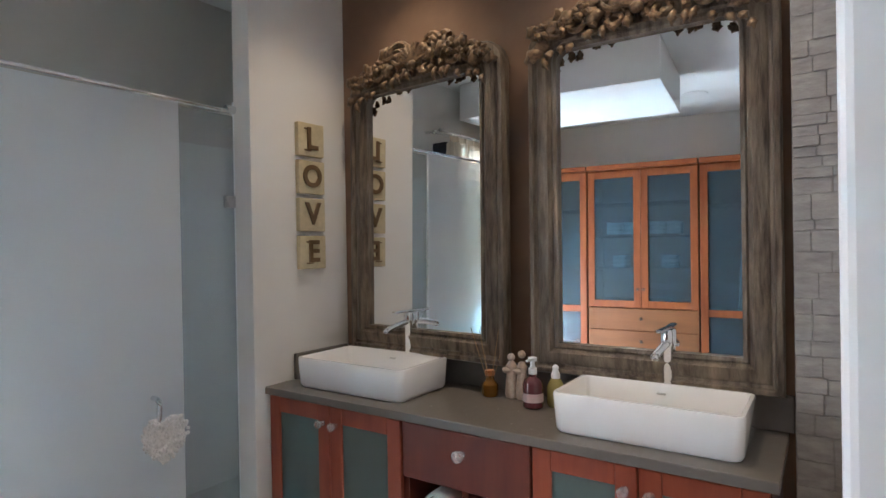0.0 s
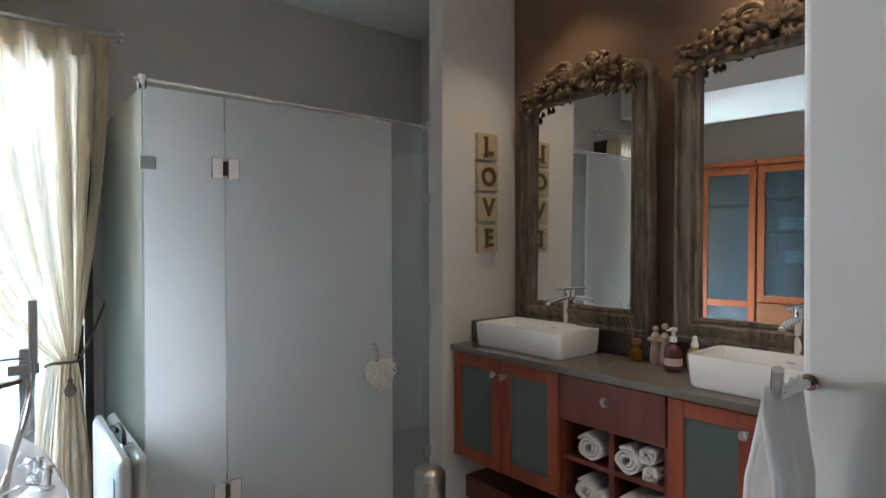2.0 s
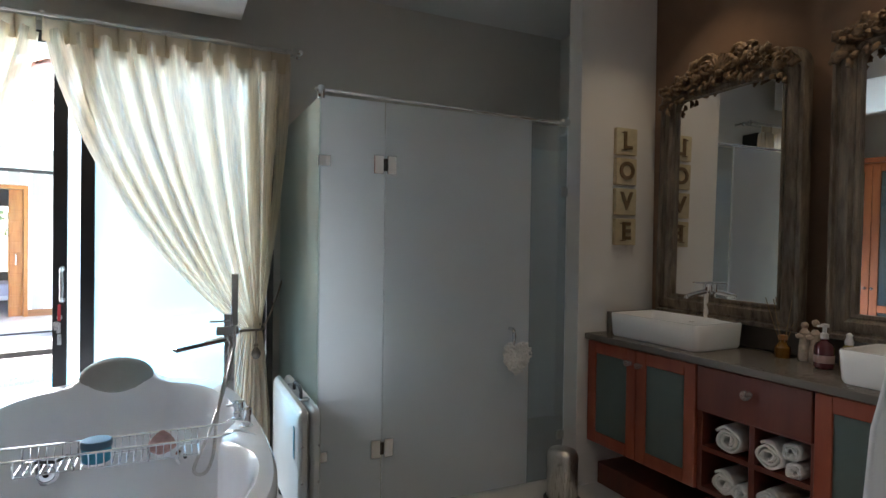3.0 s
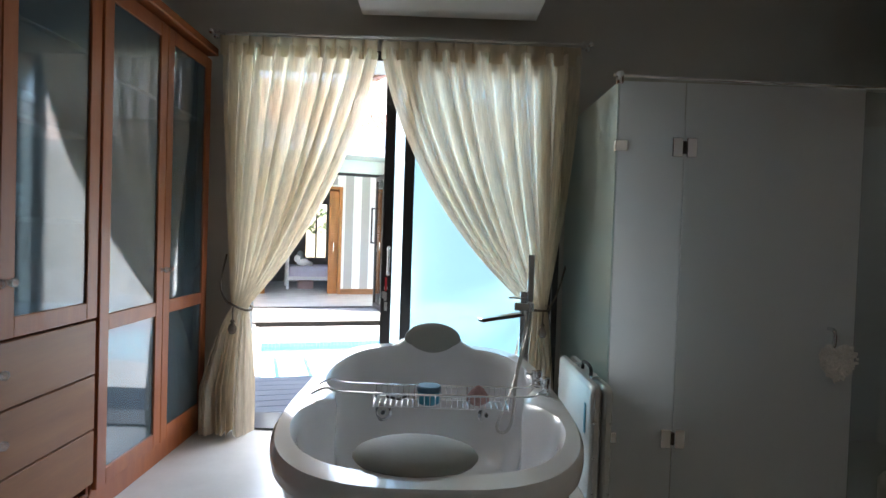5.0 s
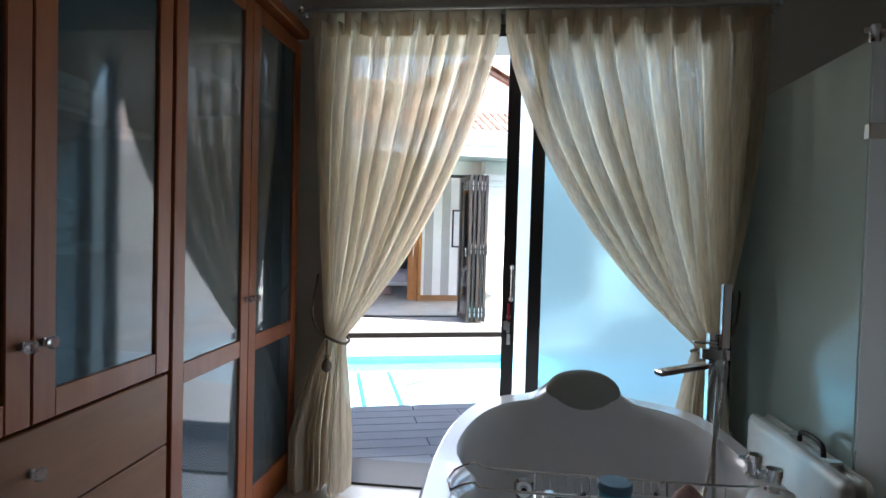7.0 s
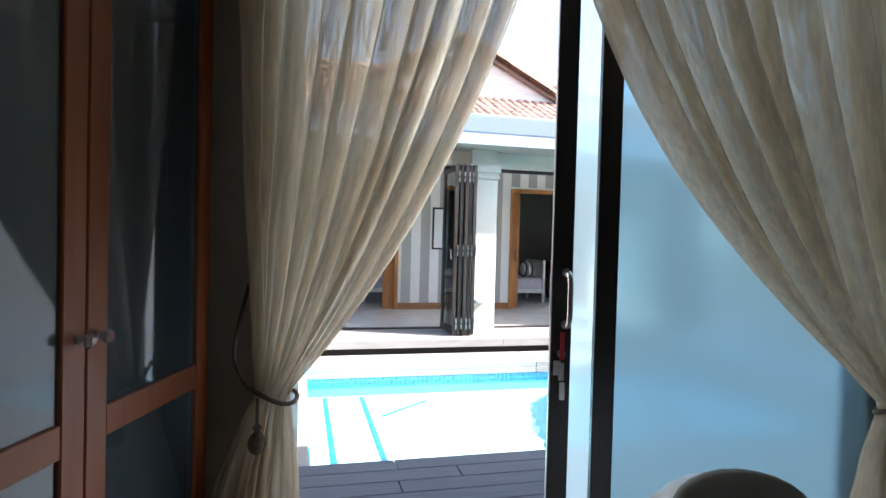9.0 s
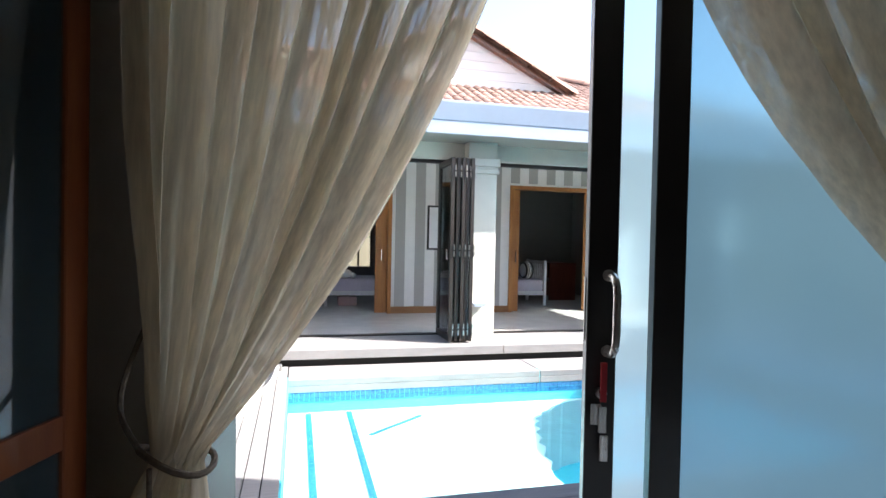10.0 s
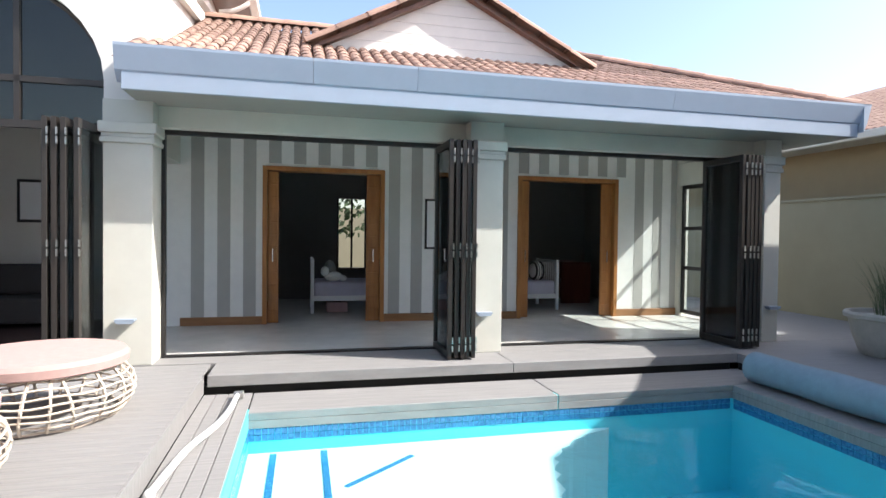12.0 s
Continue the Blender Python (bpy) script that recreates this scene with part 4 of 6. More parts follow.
# ---- sliding door in the window wall ----
t = mk("door_sliding", bmesh.new(), M["black"], kind="structure")
bm = bmesh.new()
box(bm, -1.70, -1.66, 3.25, 3.56, 0.0, 2.38)
box(bm, 0.297, 0.334, 3.25, 3.56, 0.0, 2.38)
box(bm, -1.66, 0.297, 3.25, 3.56, 2.32, 2.38)
box(bm, -1.66, 0.297, 3.25, 3.56, -0.01, 0.012)
part("frame", bm, M["black"], t, "black aluminium frame")


def leaf_frame(x0, x1, y, name):
    f = part(name, bmesh.new(), M["black"], t)
    bm = bmesh.new()
    box(bm, x0, x0 + 0.064, y, y + 0.04, 0.014, 2.315, 0.002)
    box(bm, x1 - 0.062, x1, y, y + 0.04, 0.014, 2.315, 0.002)
    box(bm, x0 + 0.062, x1 - 0.062, y, y + 0.04, 0.014, 0.10, 0.002)
    box(bm, x0 + 0.062, x1 - 0.062, y, y + 0.04, 2.25, 2.315, 0.002)
    bm.to_mesh(f.data)
    bm.free()
    g = part("pane", B(x0 + 0.058, x1 - 0.058, y + 0.017, y + 0.023, 0.095, 2.255), M["glass_door"], f, "frosted glass pane")
    g.visible_shadow = False
    return f


leaf1 = leaf_frame(-0.776, 0.25, 3.302, "sliding_leaf")
leaf2 = leaf_frame(-0.648, 0.294, 3.258, "fixed_leaf")
bm = bmesh.new()
tube(bm, smoothline([(-0.7320, 3.3020, 1.165), (-0.7320, 3.2720, 1.166), (-0.7300, 3.2450, 1.155), (-0.7280, 3.2390, 1.13), (-0.7280, 3.2390, 1.085), (-0.7280, 3.2390, 1.04), (-0.7300, 3.2450, 1.012), (-0.7320, 3.2720, 1.0), (-0.7320, 3.3020, 1.001)], 5), 0.0085, 12)
for z in (1.165, 1.001):
    lathe(bm, [(0.013, 0), (0.013, 0.005), (0.009, 0.007)], 14, Matrix.Translation((-0.7320, 3.3015, z)) @ Matrix.Rotation(radians(90), 4, "X"))
part("latch_plate", B(-0.7785, -0.7760, 3.3220, 3.3290, 1.02, 1.16, 0.0), M["steel"], leaf1, "steel latch plate")
part("pull_handle", bm, M["steel"], leaf1, "curved brushed steel pull handle", True)
bm = bmesh.new()
lathe(bm, [(0.012, 0), (0.012, 0.012), (0.004, 0.014)], 14, Matrix.Translation((-0.7430, 3.3020, 0.91)) @ Matrix.Rotation(radians(90), 4, "X"))
part("key_cylinder", bm, M["steel"], leaf1)
t = thing("key_bunch", "keys on a red tag hanging in the sliding door lock", "keys")
part("red_tag", B(-0.7490, -0.7350, 3.2770, 3.2810, 0.895, 0.98, 0.001), M["red"], t, "red fabric tag")
part("key", B(-0.7520, -0.7350, 3.2750, 3.2790, 0.83, 0.885, 0.001), M["steel"], t)
part("key", B(-0.7670, -0.7450, 3.2810, 3.2850, 0.845, 0.89, 0.001), M["steel"], t)
part("fob", B(-0.7490, -0.7310, 3.2710, 3.2770, 0.77, 0.825, 0.002), M["steel"], t)


# ---- curtains ----
def curtain(x_out, x_in, xt, zt, xb0, xb1, seed):
    t = thing("curtain", "cream linen curtain tied back beside the sliding door", "curtain", group="window curtains")
    rnd = random.Random(seed)
    ph = [rnd.uniform(0, 6.28) for _ in range(6)]
    ztop, y0, n = 2.36, 3.185, 10
    pw = 1.5 if seed == 1 else 1.58
    bw = 0.09 if x_in > x_out else -0.11

    def f(a, b):
        z = ztop * (1 - b) + 0.015 * b
        top = x_out + (x_in - x_out) * a
        fold = math.sin(2 * math.pi * n * a + ph[0] + 1.1 * math.sin(9 * a + ph[1]) + 0.7 * math.sin(23 * a + ph[5]) + 0.9 * b * math.sin(7 * a + ph[3]))
        fold = math.copysign(abs(fold) ** 0.75, fold)
        fold2 = math.sin(2 * math.pi * n * 0.37 * a + ph[2])
        fine = math.sin(2 * math.pi * n * 2.3 * a + ph[3] + 3 * b)
        if z > zt:
            q = (ztop - z) / (ztop - zt)
            e = q ** (pw - 0.12 + 0.45 * q * a)
            xx = top * (1 - e) + (xt + (a - 0.5) * bw) * e
            amp = 0.060 * (1 - q) + 0.050 * math.sin(math.pi * min(1, q * 1.1)) + 0.018 * q
            sag = 0.02 * math.sin(math.pi * q)
            yy = y0 - 0.015 + amp * fold * 0.9 + 0.034 * fold2 * q + 0.009 * fine - sag
        else:
            q = (zt - z) / zt
            e = min(1, q * 1.6) ** 0.7
            xx = (xt + (a - 0.5) * bw) * (1 - e) + (xb0 + (xb1 - xb0) * a) * e
            yy = y0 - 0.015 + (0.018 + 0.042 * e) * fold + 0.02 * fold2 * e - 0.03 * e
            xx += 0.012 * math.sin(2 * math.pi * n * a + ph[4]) * e
        xx += 0.003 * noise.noise(Vector((a * 30, b * 9, seed)))
        yy += 0.012 * noise.noise(Vector((a * 9, b * 5, seed + 3))) + 0.011 * noise.noise(Vector((a * 30, b * 7, seed + 5))) + 0.004 * noise.noise(Vector((a * 60, b * 30, seed + 7)))
        return (xx, yy, z)

    ob = part("drape", grid(bmesh.new(), f, 260, 90), M["curtain"], t, "sheer cream linen", True)

    def fh(a, b):
        x = x_out + (x_in - x_out) * a
        pin = abs(math.sin(math.pi * 11 * a)) ** 0.35
        return (x, y0 - 0.018 - 0.022 * (1 - pin) + 0.010 * math.sin(2 * math.pi * n * a + ph[0]) * b, 2.415 - 0.115 * b)

    part("heading", grid(bmesh.new(), fh, 220, 6), M["header"], t, "pinch-pleated heading band", True)
    d = 1 if x_in > x_out else -1
    hook = (x_out - d * 0.02, 3.39, zt + 0.30)
    bm = bmesh.new()
    ring = []
    for i in range(20):
        a = 2 * math.pi * i / 20
        ring.append((xt + 0.075 * math.cos(a), y0 - 0.02 + 0.055 * math.sin(a), zt + 0.01 * math.sin(a * 2) + 0.015 * math.cos(a) * -d))
    tube(bm, ring, 0.007, 7, True)
    tube(bm, smoothline([(xt - d * 0.07, y0 - 0.04, zt + 0.02), (xt - d * 0.12, y0 - 0.02, zt + 0.12), hook], 6), 0.006, 7)
    tb = part("tieback", bm, M["rope"], t, "twisted dark tieback cord", True)
    bm = bmesh.new()
    cx, cy = xt - d * 0.02, y0 - 0.085
    tube(bm, [(cx, cy, zt), (cx, cy, zt - 0.07)], 0.005, 6)
    lathe(bm, [(0.004, -0.07), (0.014, -0.085), (0.008, -0.095), (0.022, -0.115), (0.026, -0.135), (0.018, -0.155), (0.008, -0.162)], 14, Matrix.Translation((cx, cy, zt)))
    part("tassel_bead", bm, M["rope"], t, "turned wooden tassel bead", True)
    return t


curtain(-1.765, -0.825, -1.615, 0.785, -1.84, -1.53, 1)
curtain(0.40, -0.80, 0.20, 0.82, 0.31, 0.04, 2)
t = thing("curtain_rod", "double chrome curtain rod with rings", "curtain rod")
for y, z in ((3.20, 2.447), (3.27, 2.442)):
    part("rod", cyl(bmesh.new(), (-1.83, y, z), (0.46, y, z), 0.009, 12), M["steel"], t, smooth=True)
    for x in (-1.84, 0.47):
        part("finial", ball(bmesh.new(), (x, y, z), 0.018, n=12, k=8), M["chrome"], t, smooth=True)
for x in (-1.80, -0.81, 0.43):
    part("bracket", B(x - 0.008, x + 0.008, 3.19, 3.398, 2.452, 2.467, 0.002), M["steel"], t)
ringm = None
for i in range(24):
    x = -1.75 + i * (2.14 / 23)
    bm = bmesh.new()
    tube(bm, [(x, 3.20 + 0.017 * math.cos(a), 2.439 + 0.019 * math.sin(a)) for a in [k * math.pi / 6 for k in range(12)]], 0.002, 5, True)
    part("ring", bm, M["steel"], t)

# ---- outdoors: all in the courtyard's own axes u, v ----
M["deck"] = mat("composite_deck", (0.24, 0.235, 0.235), 0.65, var=0.08, scale=8, col2=(0.30, 0.29, 0.285), bump=0.15, bscale=90, stretch=(0.3, 6, 1))
# darker, bluer copy of the deck: the shade near the house put into its colour
M["deck_shaded"] = mat("shaded_composite_deck", (0.085, 0.10, 0.125), 0.6, var=0.08, scale=8, col2=(0.12, 0.14, 0.165), bump=0.15, bscale=90, stretch=(0.3, 6, 1))
M["deck_gap"] = mat("deck_shadow_gap", (0.03, 0.028, 0.026), 0.9)
M["plaster"] = mat("cream_plaster", (0.60, 0.59, 0.53), 0.85, var=0.04, scale=3, bump=0.15, bscale=150)
M["plaster_w"] = mat("white_plaster", (0.74, 0.72, 0.68), 0.85, var=0.03, scale=3, bump=0.15, bscale=150)
M["yellow_wall"] = mat("boundary_plaster", (0.28, 0.262, 0.19), 0.85, var=0.06, scale=1.5, bump=0.1, bscale=150)
M["ochre"] = mat("ochre_plaster", (0.26, 0.20, 0.115), 0.85, var=0.06, scale=2)
M["fascia"] = mat("painted_fascia", (0.32, 0.375, 0.46), 0.5, var=0.03, scale=5)
M["soffit"] = mat("soffit_board", (0.30, 0.30, 0.27), 0.8, var=0.03)
M["terra"] = mat("terracotta_tile", (0.21, 0.115, 0.09), 0.8, var=0.0, scale=7, col2=(0.40, 0.27, 0.21), bump=0.4, bscale=80)
M["terra2"] = mat("ridge_tile", (0.38, 0.235, 0.18), 0.8, var=0.12, scale=6, bump=0.3, bscale=80)
for k in ("terra", "terra2"):
    tt = M[k].node_tree
    oi = tt.nodes.new("ShaderNodeObjectInfo")
    hs = tt.nodes.new("ShaderNodeHueSaturation")
    mr = tt.nodes.new("ShaderNodeMapRange")
    mr.inputs["To Min"].default_value, mr.inputs["To Max"].default_value = 0.72, 1.25
    tt.links.new(oi.outputs["Random"], mr.inputs[0])
    tt.links.new(mr.outputs[0], hs.inputs["Value"])
    src = tt.nodes["Principled BSDF"].inputs["Base Color"].links[0].from_socket
    tt.links.new(src, hs.inputs["Color"])
    tt.links.new(hs.outputs[0], tt.nodes["Principled BSDF"].inputs["Base Color"])
M["board_w"] = mat("white_board", (0.76, 0.72, 0.69), 0.6, var=0.03, scale=6, bump=0.1)
M["stripe"] = mat("stripe_grey", (0.43, 0.42, 0.395), 0.85, var=0.03)
M["stripe_w"] = mat("stripe_white", (0.84, 0.83, 0.80), 0.85, var=0.03)
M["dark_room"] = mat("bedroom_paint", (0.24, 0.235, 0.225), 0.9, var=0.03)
M["soffit_brown"] = wood("soffit_wood", (0.12, 0.05, 0.03), (0.18, 0.08, 0.045))
# one plaster in two colours: pale for sunlit shallows, turquoise for shaded, deep water
M["pool_step"] = mat("pale_lit_pool_plaster", (0.88, 0.91, 0.90), 0.7, var=0.03, scale=5)
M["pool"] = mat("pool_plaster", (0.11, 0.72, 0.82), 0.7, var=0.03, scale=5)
M["mosaic"] = mat("blue_mosaic", (0.035, 0.17, 0.42), 0.25, var=0.5, scale=60, col2=(0.09, 0.32, 0.58))
M["cover"] = mat("pool_cover", (0.20, 0.30, 0.38), 0.6, var=0.08, scale=12, bump=0.3, bscale=60)
M["pot"] = mat("concrete_pot", (0.42, 0.40, 0.36), 0.85, var=0.1, scale=8, bump=0.3)
M["grass"] = mat("grass_blade", (0.07, 0.11, 0.05), 0.7, var=0.4, scale=30)
M["rattan"] = mat("pale_rattan", (0.60, 0.52, 0.44), 0.7, var=0.1, scale=60)
M["cush"] = mat("pink_cushion", (0.46, 0.30, 0.28), 0.9, var=0.05, scale=20, bump=0.3, bscale=300)
M["bedding"] = mat("lilac_bedding", (0.55, 0.52, 0.62), 0.9, var=0.05, scale=10, bump=0.5, bscale=20)
M["earth"] = mat("ground_paving", (0.28, 0.26, 0.23), 0.9, var=0.1, scale=2, bump=0.1)
M["water"] = clear_glass("pool_water", (0.72, 0.972, 1.0))
wt = M["water"].node_tree
wt.nodes["Math.001"].inputs[1].default_value = 0.35
wt.nodes["Math.001"].inputs[2].default_value = 0.02
wn = wt.nodes.new("ShaderNodeTexNoise")
wn.inputs["Scale"].default_value = 3.2
wn.inputs["Detail"].default_value = 3.0
wb = wt.nodes.new("ShaderNodeBump")
wb.inputs["Strength"].default_value = 0.35
wb.inputs["Distance"].default_value = 0.05
tcw = wt.nodes.new("ShaderNodeTexCoord")
wt.links.new(tcw.outputs["Object"], wn.inputs["Vector"])
wt.links.new(wn.outputs[0], wb.inputs["Height"])
wt.links.new(wb.outputs[0], wt.nodes["Glossy BSDF"].inputs["Normal"])
wt.links.new(wb.outputs[0], wt.nodes["Facing"].inputs["Normal"])


def so(name, bm, material, smooth=False):
    return struct(name, bm, material, OUT, smooth)


def parent_so(name):
    return tagged(mk(name, bmesh.new(), M["deck"], m=OUT), kind="structure")


PL, PR, PN, PF = -0.43, 4.05, 4.93, 8.00
# ground with the pool cut out of it
bm = bmesh.new()
us, vs = [-400, PL - 0.6, PR + 0.8, 400], [-400, PN - 0.02, PF + 0.62, 400]
gv = [[bm.verts.new((a, b, -0.26)) for a in us] for b in vs]
for j in range(3):
    for i in range(3):
        if not (i == 1 and j == 1):
            bm.faces.new((gv[j][i], gv[j][i + 1], gv[j + 1][i + 1], gv[j + 1][i]))
so("ground", bm, M["earth"])

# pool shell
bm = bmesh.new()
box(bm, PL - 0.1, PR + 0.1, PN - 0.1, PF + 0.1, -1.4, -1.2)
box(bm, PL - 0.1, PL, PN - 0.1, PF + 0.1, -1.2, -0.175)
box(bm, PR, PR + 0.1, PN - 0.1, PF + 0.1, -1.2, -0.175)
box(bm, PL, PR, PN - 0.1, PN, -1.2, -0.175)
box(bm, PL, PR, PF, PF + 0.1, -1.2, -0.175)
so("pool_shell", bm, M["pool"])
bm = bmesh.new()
# edge traces the shadow line on the pool floor
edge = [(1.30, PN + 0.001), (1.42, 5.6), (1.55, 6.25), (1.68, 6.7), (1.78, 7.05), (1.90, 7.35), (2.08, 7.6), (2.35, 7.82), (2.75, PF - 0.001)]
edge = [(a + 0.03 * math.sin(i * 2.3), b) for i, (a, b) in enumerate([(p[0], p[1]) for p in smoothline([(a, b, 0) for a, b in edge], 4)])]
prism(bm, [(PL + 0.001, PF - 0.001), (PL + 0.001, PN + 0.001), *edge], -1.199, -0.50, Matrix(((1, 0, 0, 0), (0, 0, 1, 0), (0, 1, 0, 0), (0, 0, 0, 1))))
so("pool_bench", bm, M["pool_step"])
so("water", grid(bmesh.new(), lambda a, b: (PL + 0.001 + (PR - PL - 0.002) * a, PN + 0.001 + (PF - PN - 0.002) * b, -0.35), 4, 4), M["water"])
bm = bmesh.new()
box(bm, -0.26, -0.21, PN + 0.01, PF - 0.05, -0.498, -0.494)
box(bm, 0.13, 0.18, PN + 0.01, PF - 0.05, -0.498, -0.494)
box(bm, -0.022, 0.022, -0.36, 0.36, -0.498, -0.494, m=Matrix.Translation((0.555, 7.47, 0)) @ Matrix.Rotation(radians(-50), 4, "Z"))
so("step_mosaic", bm, M["mosaic"])
bm = bmesh.new()
for i in range(int((PR - PL) / 0.05)):
    for k in range(2):
        u = PL + 0.003 + i * 0.05
        box(bm, u, u + 0.046, PF - 0.006, PF - 0.0005, -0.40 + k * 0.05, -0.354 + k * 0.05)
for i in range(int((PF - PN) / 0.05)):
    for k in range(2):
        v = PN + 0.003 + i * 0.05
        box(bm, PR - 0.006, PR - 0.0005, v, v + 0.046, -0.40 + k * 0.05, -0.354 + k * 0.05)
        box(bm, PL + 0.0005, PL + 0.006, v, v + 0.046, -0.40 + k * 0.05, -0.354 + k * 0.05)
so("waterline_mosaic", bm, M["mosaic"])
ledge = so("pool_ledge", B(PL - 0.003, 2.205, PF - 0.012, PF + 0.575, -0.235, -0.17, 0.006), M["deck"])
part("coping_slab", B(2.213, PR + 0.55, PF - 0.012, PF + 0.575, -0.235, -0.17, 0.006), M["deck"], ledge)
part("coping_slab", B(PR - 0.012, PR + 0.55, PN, PF - 0.013, -0.235, -0.17, 0.006), M["deck"], ledge)
part("nosing", B(PL - 0.003, 2.205, PF - 0.012, PF + 0.012, -0.30, -0.236, 0.003), M["deck"], ledge)
part("nosing", B(2.213, PR + 0.55, PF - 0.012, PF + 0.012, -0.30, -0.236, 0.003), M["deck"], ledge)
part("nosing", B(PR - 0.012, PR + 0.012, PN, PF - 0.013, -0.30, -0.236, 0.003), M["deck"], ledge)
# near-black filler strips: shade of the gap below the deck edges put into colour
bm = bmesh.new()
box(bm, -7, PR + 0.5, PF + 0.63, PF + 0.72, -0.26, -0.10)
box(bm, PL - 0.52, PL - 0.46, PN, PF + 0.6, -0.26, -0.10)
box(bm, PR + 0.6, PR + 0.7, PN, PF + 0.62, -0.26, -0.10)
so("deck_bearer", bm, M["deck_gap"])
bm = bmesh.new()
box(bm, -0.82, 2.0, PF + 0.575, 9.10, -0.10, 0.0, 0.004)
box(bm, 2.004, PR + 0.55, PF + 0.575, 9.10, -0.10, 0.0, 0.004)
box(bm, PR + 0.554, 8.2, 2.0, 9.10, -0.10, 0.0, 0.004)
box(bm, 5.9, 8.2, 9.104, 14.0, -0.10, 0.0, 0.004)
box(bm, -7.0, 5.9, 9.104, 9.45, -0.10, 0.0, 0.004)
so("pavement", bm, M["deck"])
deck = tagged(mk("deck", bmesh.new(), M["deck"], m=OUT), kind="structure")


def boards(u0, u1, v0, v1, z, pitch=0.143, joint=None, flip=False, surf="deck"):
    bw = pitch - 0.006
    meshes = {}
    n = int(round(((u1 - u0) if flip else (v1 - v0)) / pitch))
    for i in range(n):
        segs = [(u0, u1)] if not flip else [(v0, v1)]
        if joint and not flip:
            j = joint[i % len(joint)]
            segs = [(u0, j - 0.003), (j + 0.003, u1)] if u0 < j < u1 else segs
        for a, b in segs:
            L = round(b - a, 3)
            if (L, flip) not in meshes:
                bm = bmesh.new()
                if flip:
                    box(bm, 0, bw, 0, L, -0.024, 0, 0.003)
                else:
                    box(bm, 0, L, 0, bw, -0.024, 0, 0.003)
                me = bpy.data.meshes.new("board")
                bm.to_mesh(me)
                bm.free()
                me.materials.append(M[surf])
                meshes[(L, flip)] = me
            ob = new("board", meshes[(L, flip)])
            ob.parent = deck
            ob.matrix_basis = Matrix.Translation((u0 + i * pitch, a, z) if flip else (a, v0 + i * pitch, z))


# near boards take the copy with shade in its colour
boards(-3.6, 4.6, 4.93 - 13 * 0.143, 4.93, -0.008, joint=[0.0, 0.35, 0.02, 0.37, 2.2], surf="deck_shaded")
boards(-6.0, -0.865, 4.935, 9.08, -0.004)
boards(-0.845, PL - 0.005, PN, PF + 0.57, -0.165, pitch=0.102, flip=True)
so("deck_edge_board", B(-0.863, -0.847, PN, PF + 0.57, -0.16, -0.003, 0.002), M["deck"])

# pool cover on its roller
t = thing("pool_cover", "rolled blue-grey pool cover lying along the pool edge", "pool cover", OUT)
bm = bmesh.new()
pts = [(4.33, PN + 0.3 + i * 0.28, -0.015) for i in range(11)]
tube(bm, pts, [0.145 + 0.006 * math.sin(i * 2.1) for i in range(11)], 20)
part("roll", bm, M["cover"], t, smooth=True)
part("core", cyl(bmesh.new(), (4.33, PN + 0.2, -0.015), (4.33, PN + 3.2, -0.015), 0.04), M["steel"], t, smooth=True)

# pool cleaner hose on the ledge
t = thing("cover_strap", "white plastic pole arm lying on the pool ledge", "pole", OUT)
part("arm", tube(bmesh.new(), smoothline([(-0.79, 6.55, -0.135), (-0.72, 7.1, -0.12), (-0.60, 7.5, -0.10), (-0.56, 7.9, -0.115), (-0.55, 8.35, -0.125)], 5), 0.022, 8), M["plastic_w"], t, smooth=True)
part("end_cap", ball(bmesh.new(), (-0.79, 6.53, -0.135), 0.032, n=10, k=6), M["plastic_w"], t, smooth=True)
part("clamp", B(-0.58, -0.50, 8.36, 8.42, -0.162, -0.10, 0.006), M["steel"], t)

# the wing across the pool
wing = "guest_wing"
bm = bmesh.new()
box(bm, -1.80, 5.62, 9.30, 9.52, 2.25, 2.46)
box(bm, -1.80, -1.60, 9.52, 9.9, 0, 2.60)
box(bm, -1.80, -1.60, 9.9, 11.48, 2.15, 2.60)
box(bm, 5.645, 5.93, 9.505, 9.60, 0, 2.60)
box(bm, 5.90, 6.05, 11.38, 11.48, 0, 2.60)
box(bm, 5.90, 6.05, 9.60, 11.38, 2.10, 2.60)
so("wall_wing", bm, M["plaster"])
bm = bmesh.new()
box(bm, -1.80, -0.53, 11.48, 11.63, 0, 2.6)
box(bm, 1.08, 3.17, 11.48, 11.63, 0, 2.6)
box(bm, 4.79, 6.05, 11.48, 11.63, 0, 2.6)
box(bm, -0.53, 1.08, 11.48, 11.63, 2.14, 2.6)
box(bm, 3.17, 4.79, 11.48, 11.63, 2.14, 2.6)
so("wall_striped", bm, M["stripe_w"])
wall_s = scene.objects["wall_striped"]
u = -1.47
while u < 5.88:
    a, b = u, min(u + 0.165, 5.895)
    segs = [(0.0, 2.6)]
    for d0, d1 in ((-0.60, 1.15), (3.10, 4.86)):
        if b > d0 and a < d1:
            segs = [(2.21, 2.6)]
    for z0, z1 in segs:
        part("stripe", B(a, b, 11.476, 11.4795, z0, z1), M["stripe"], wall_s)
    u += 0.33
M["floor_pale"] = mat("pale_screed", (0.74, 0.73, 0.70), 0.2, var=0.05, scale=3, bump=0.02, bscale=10)
so("floor_wing", B(-1.80, 6.05, 9.452, 14.6, -0.06, 0.004), M["floor_pale"])
so("ceiling_wing", B(-1.80, 6.05, 9.52, 14.6, 2.60, 2.70), M["ceil"])
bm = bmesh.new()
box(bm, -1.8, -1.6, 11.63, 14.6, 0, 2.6)
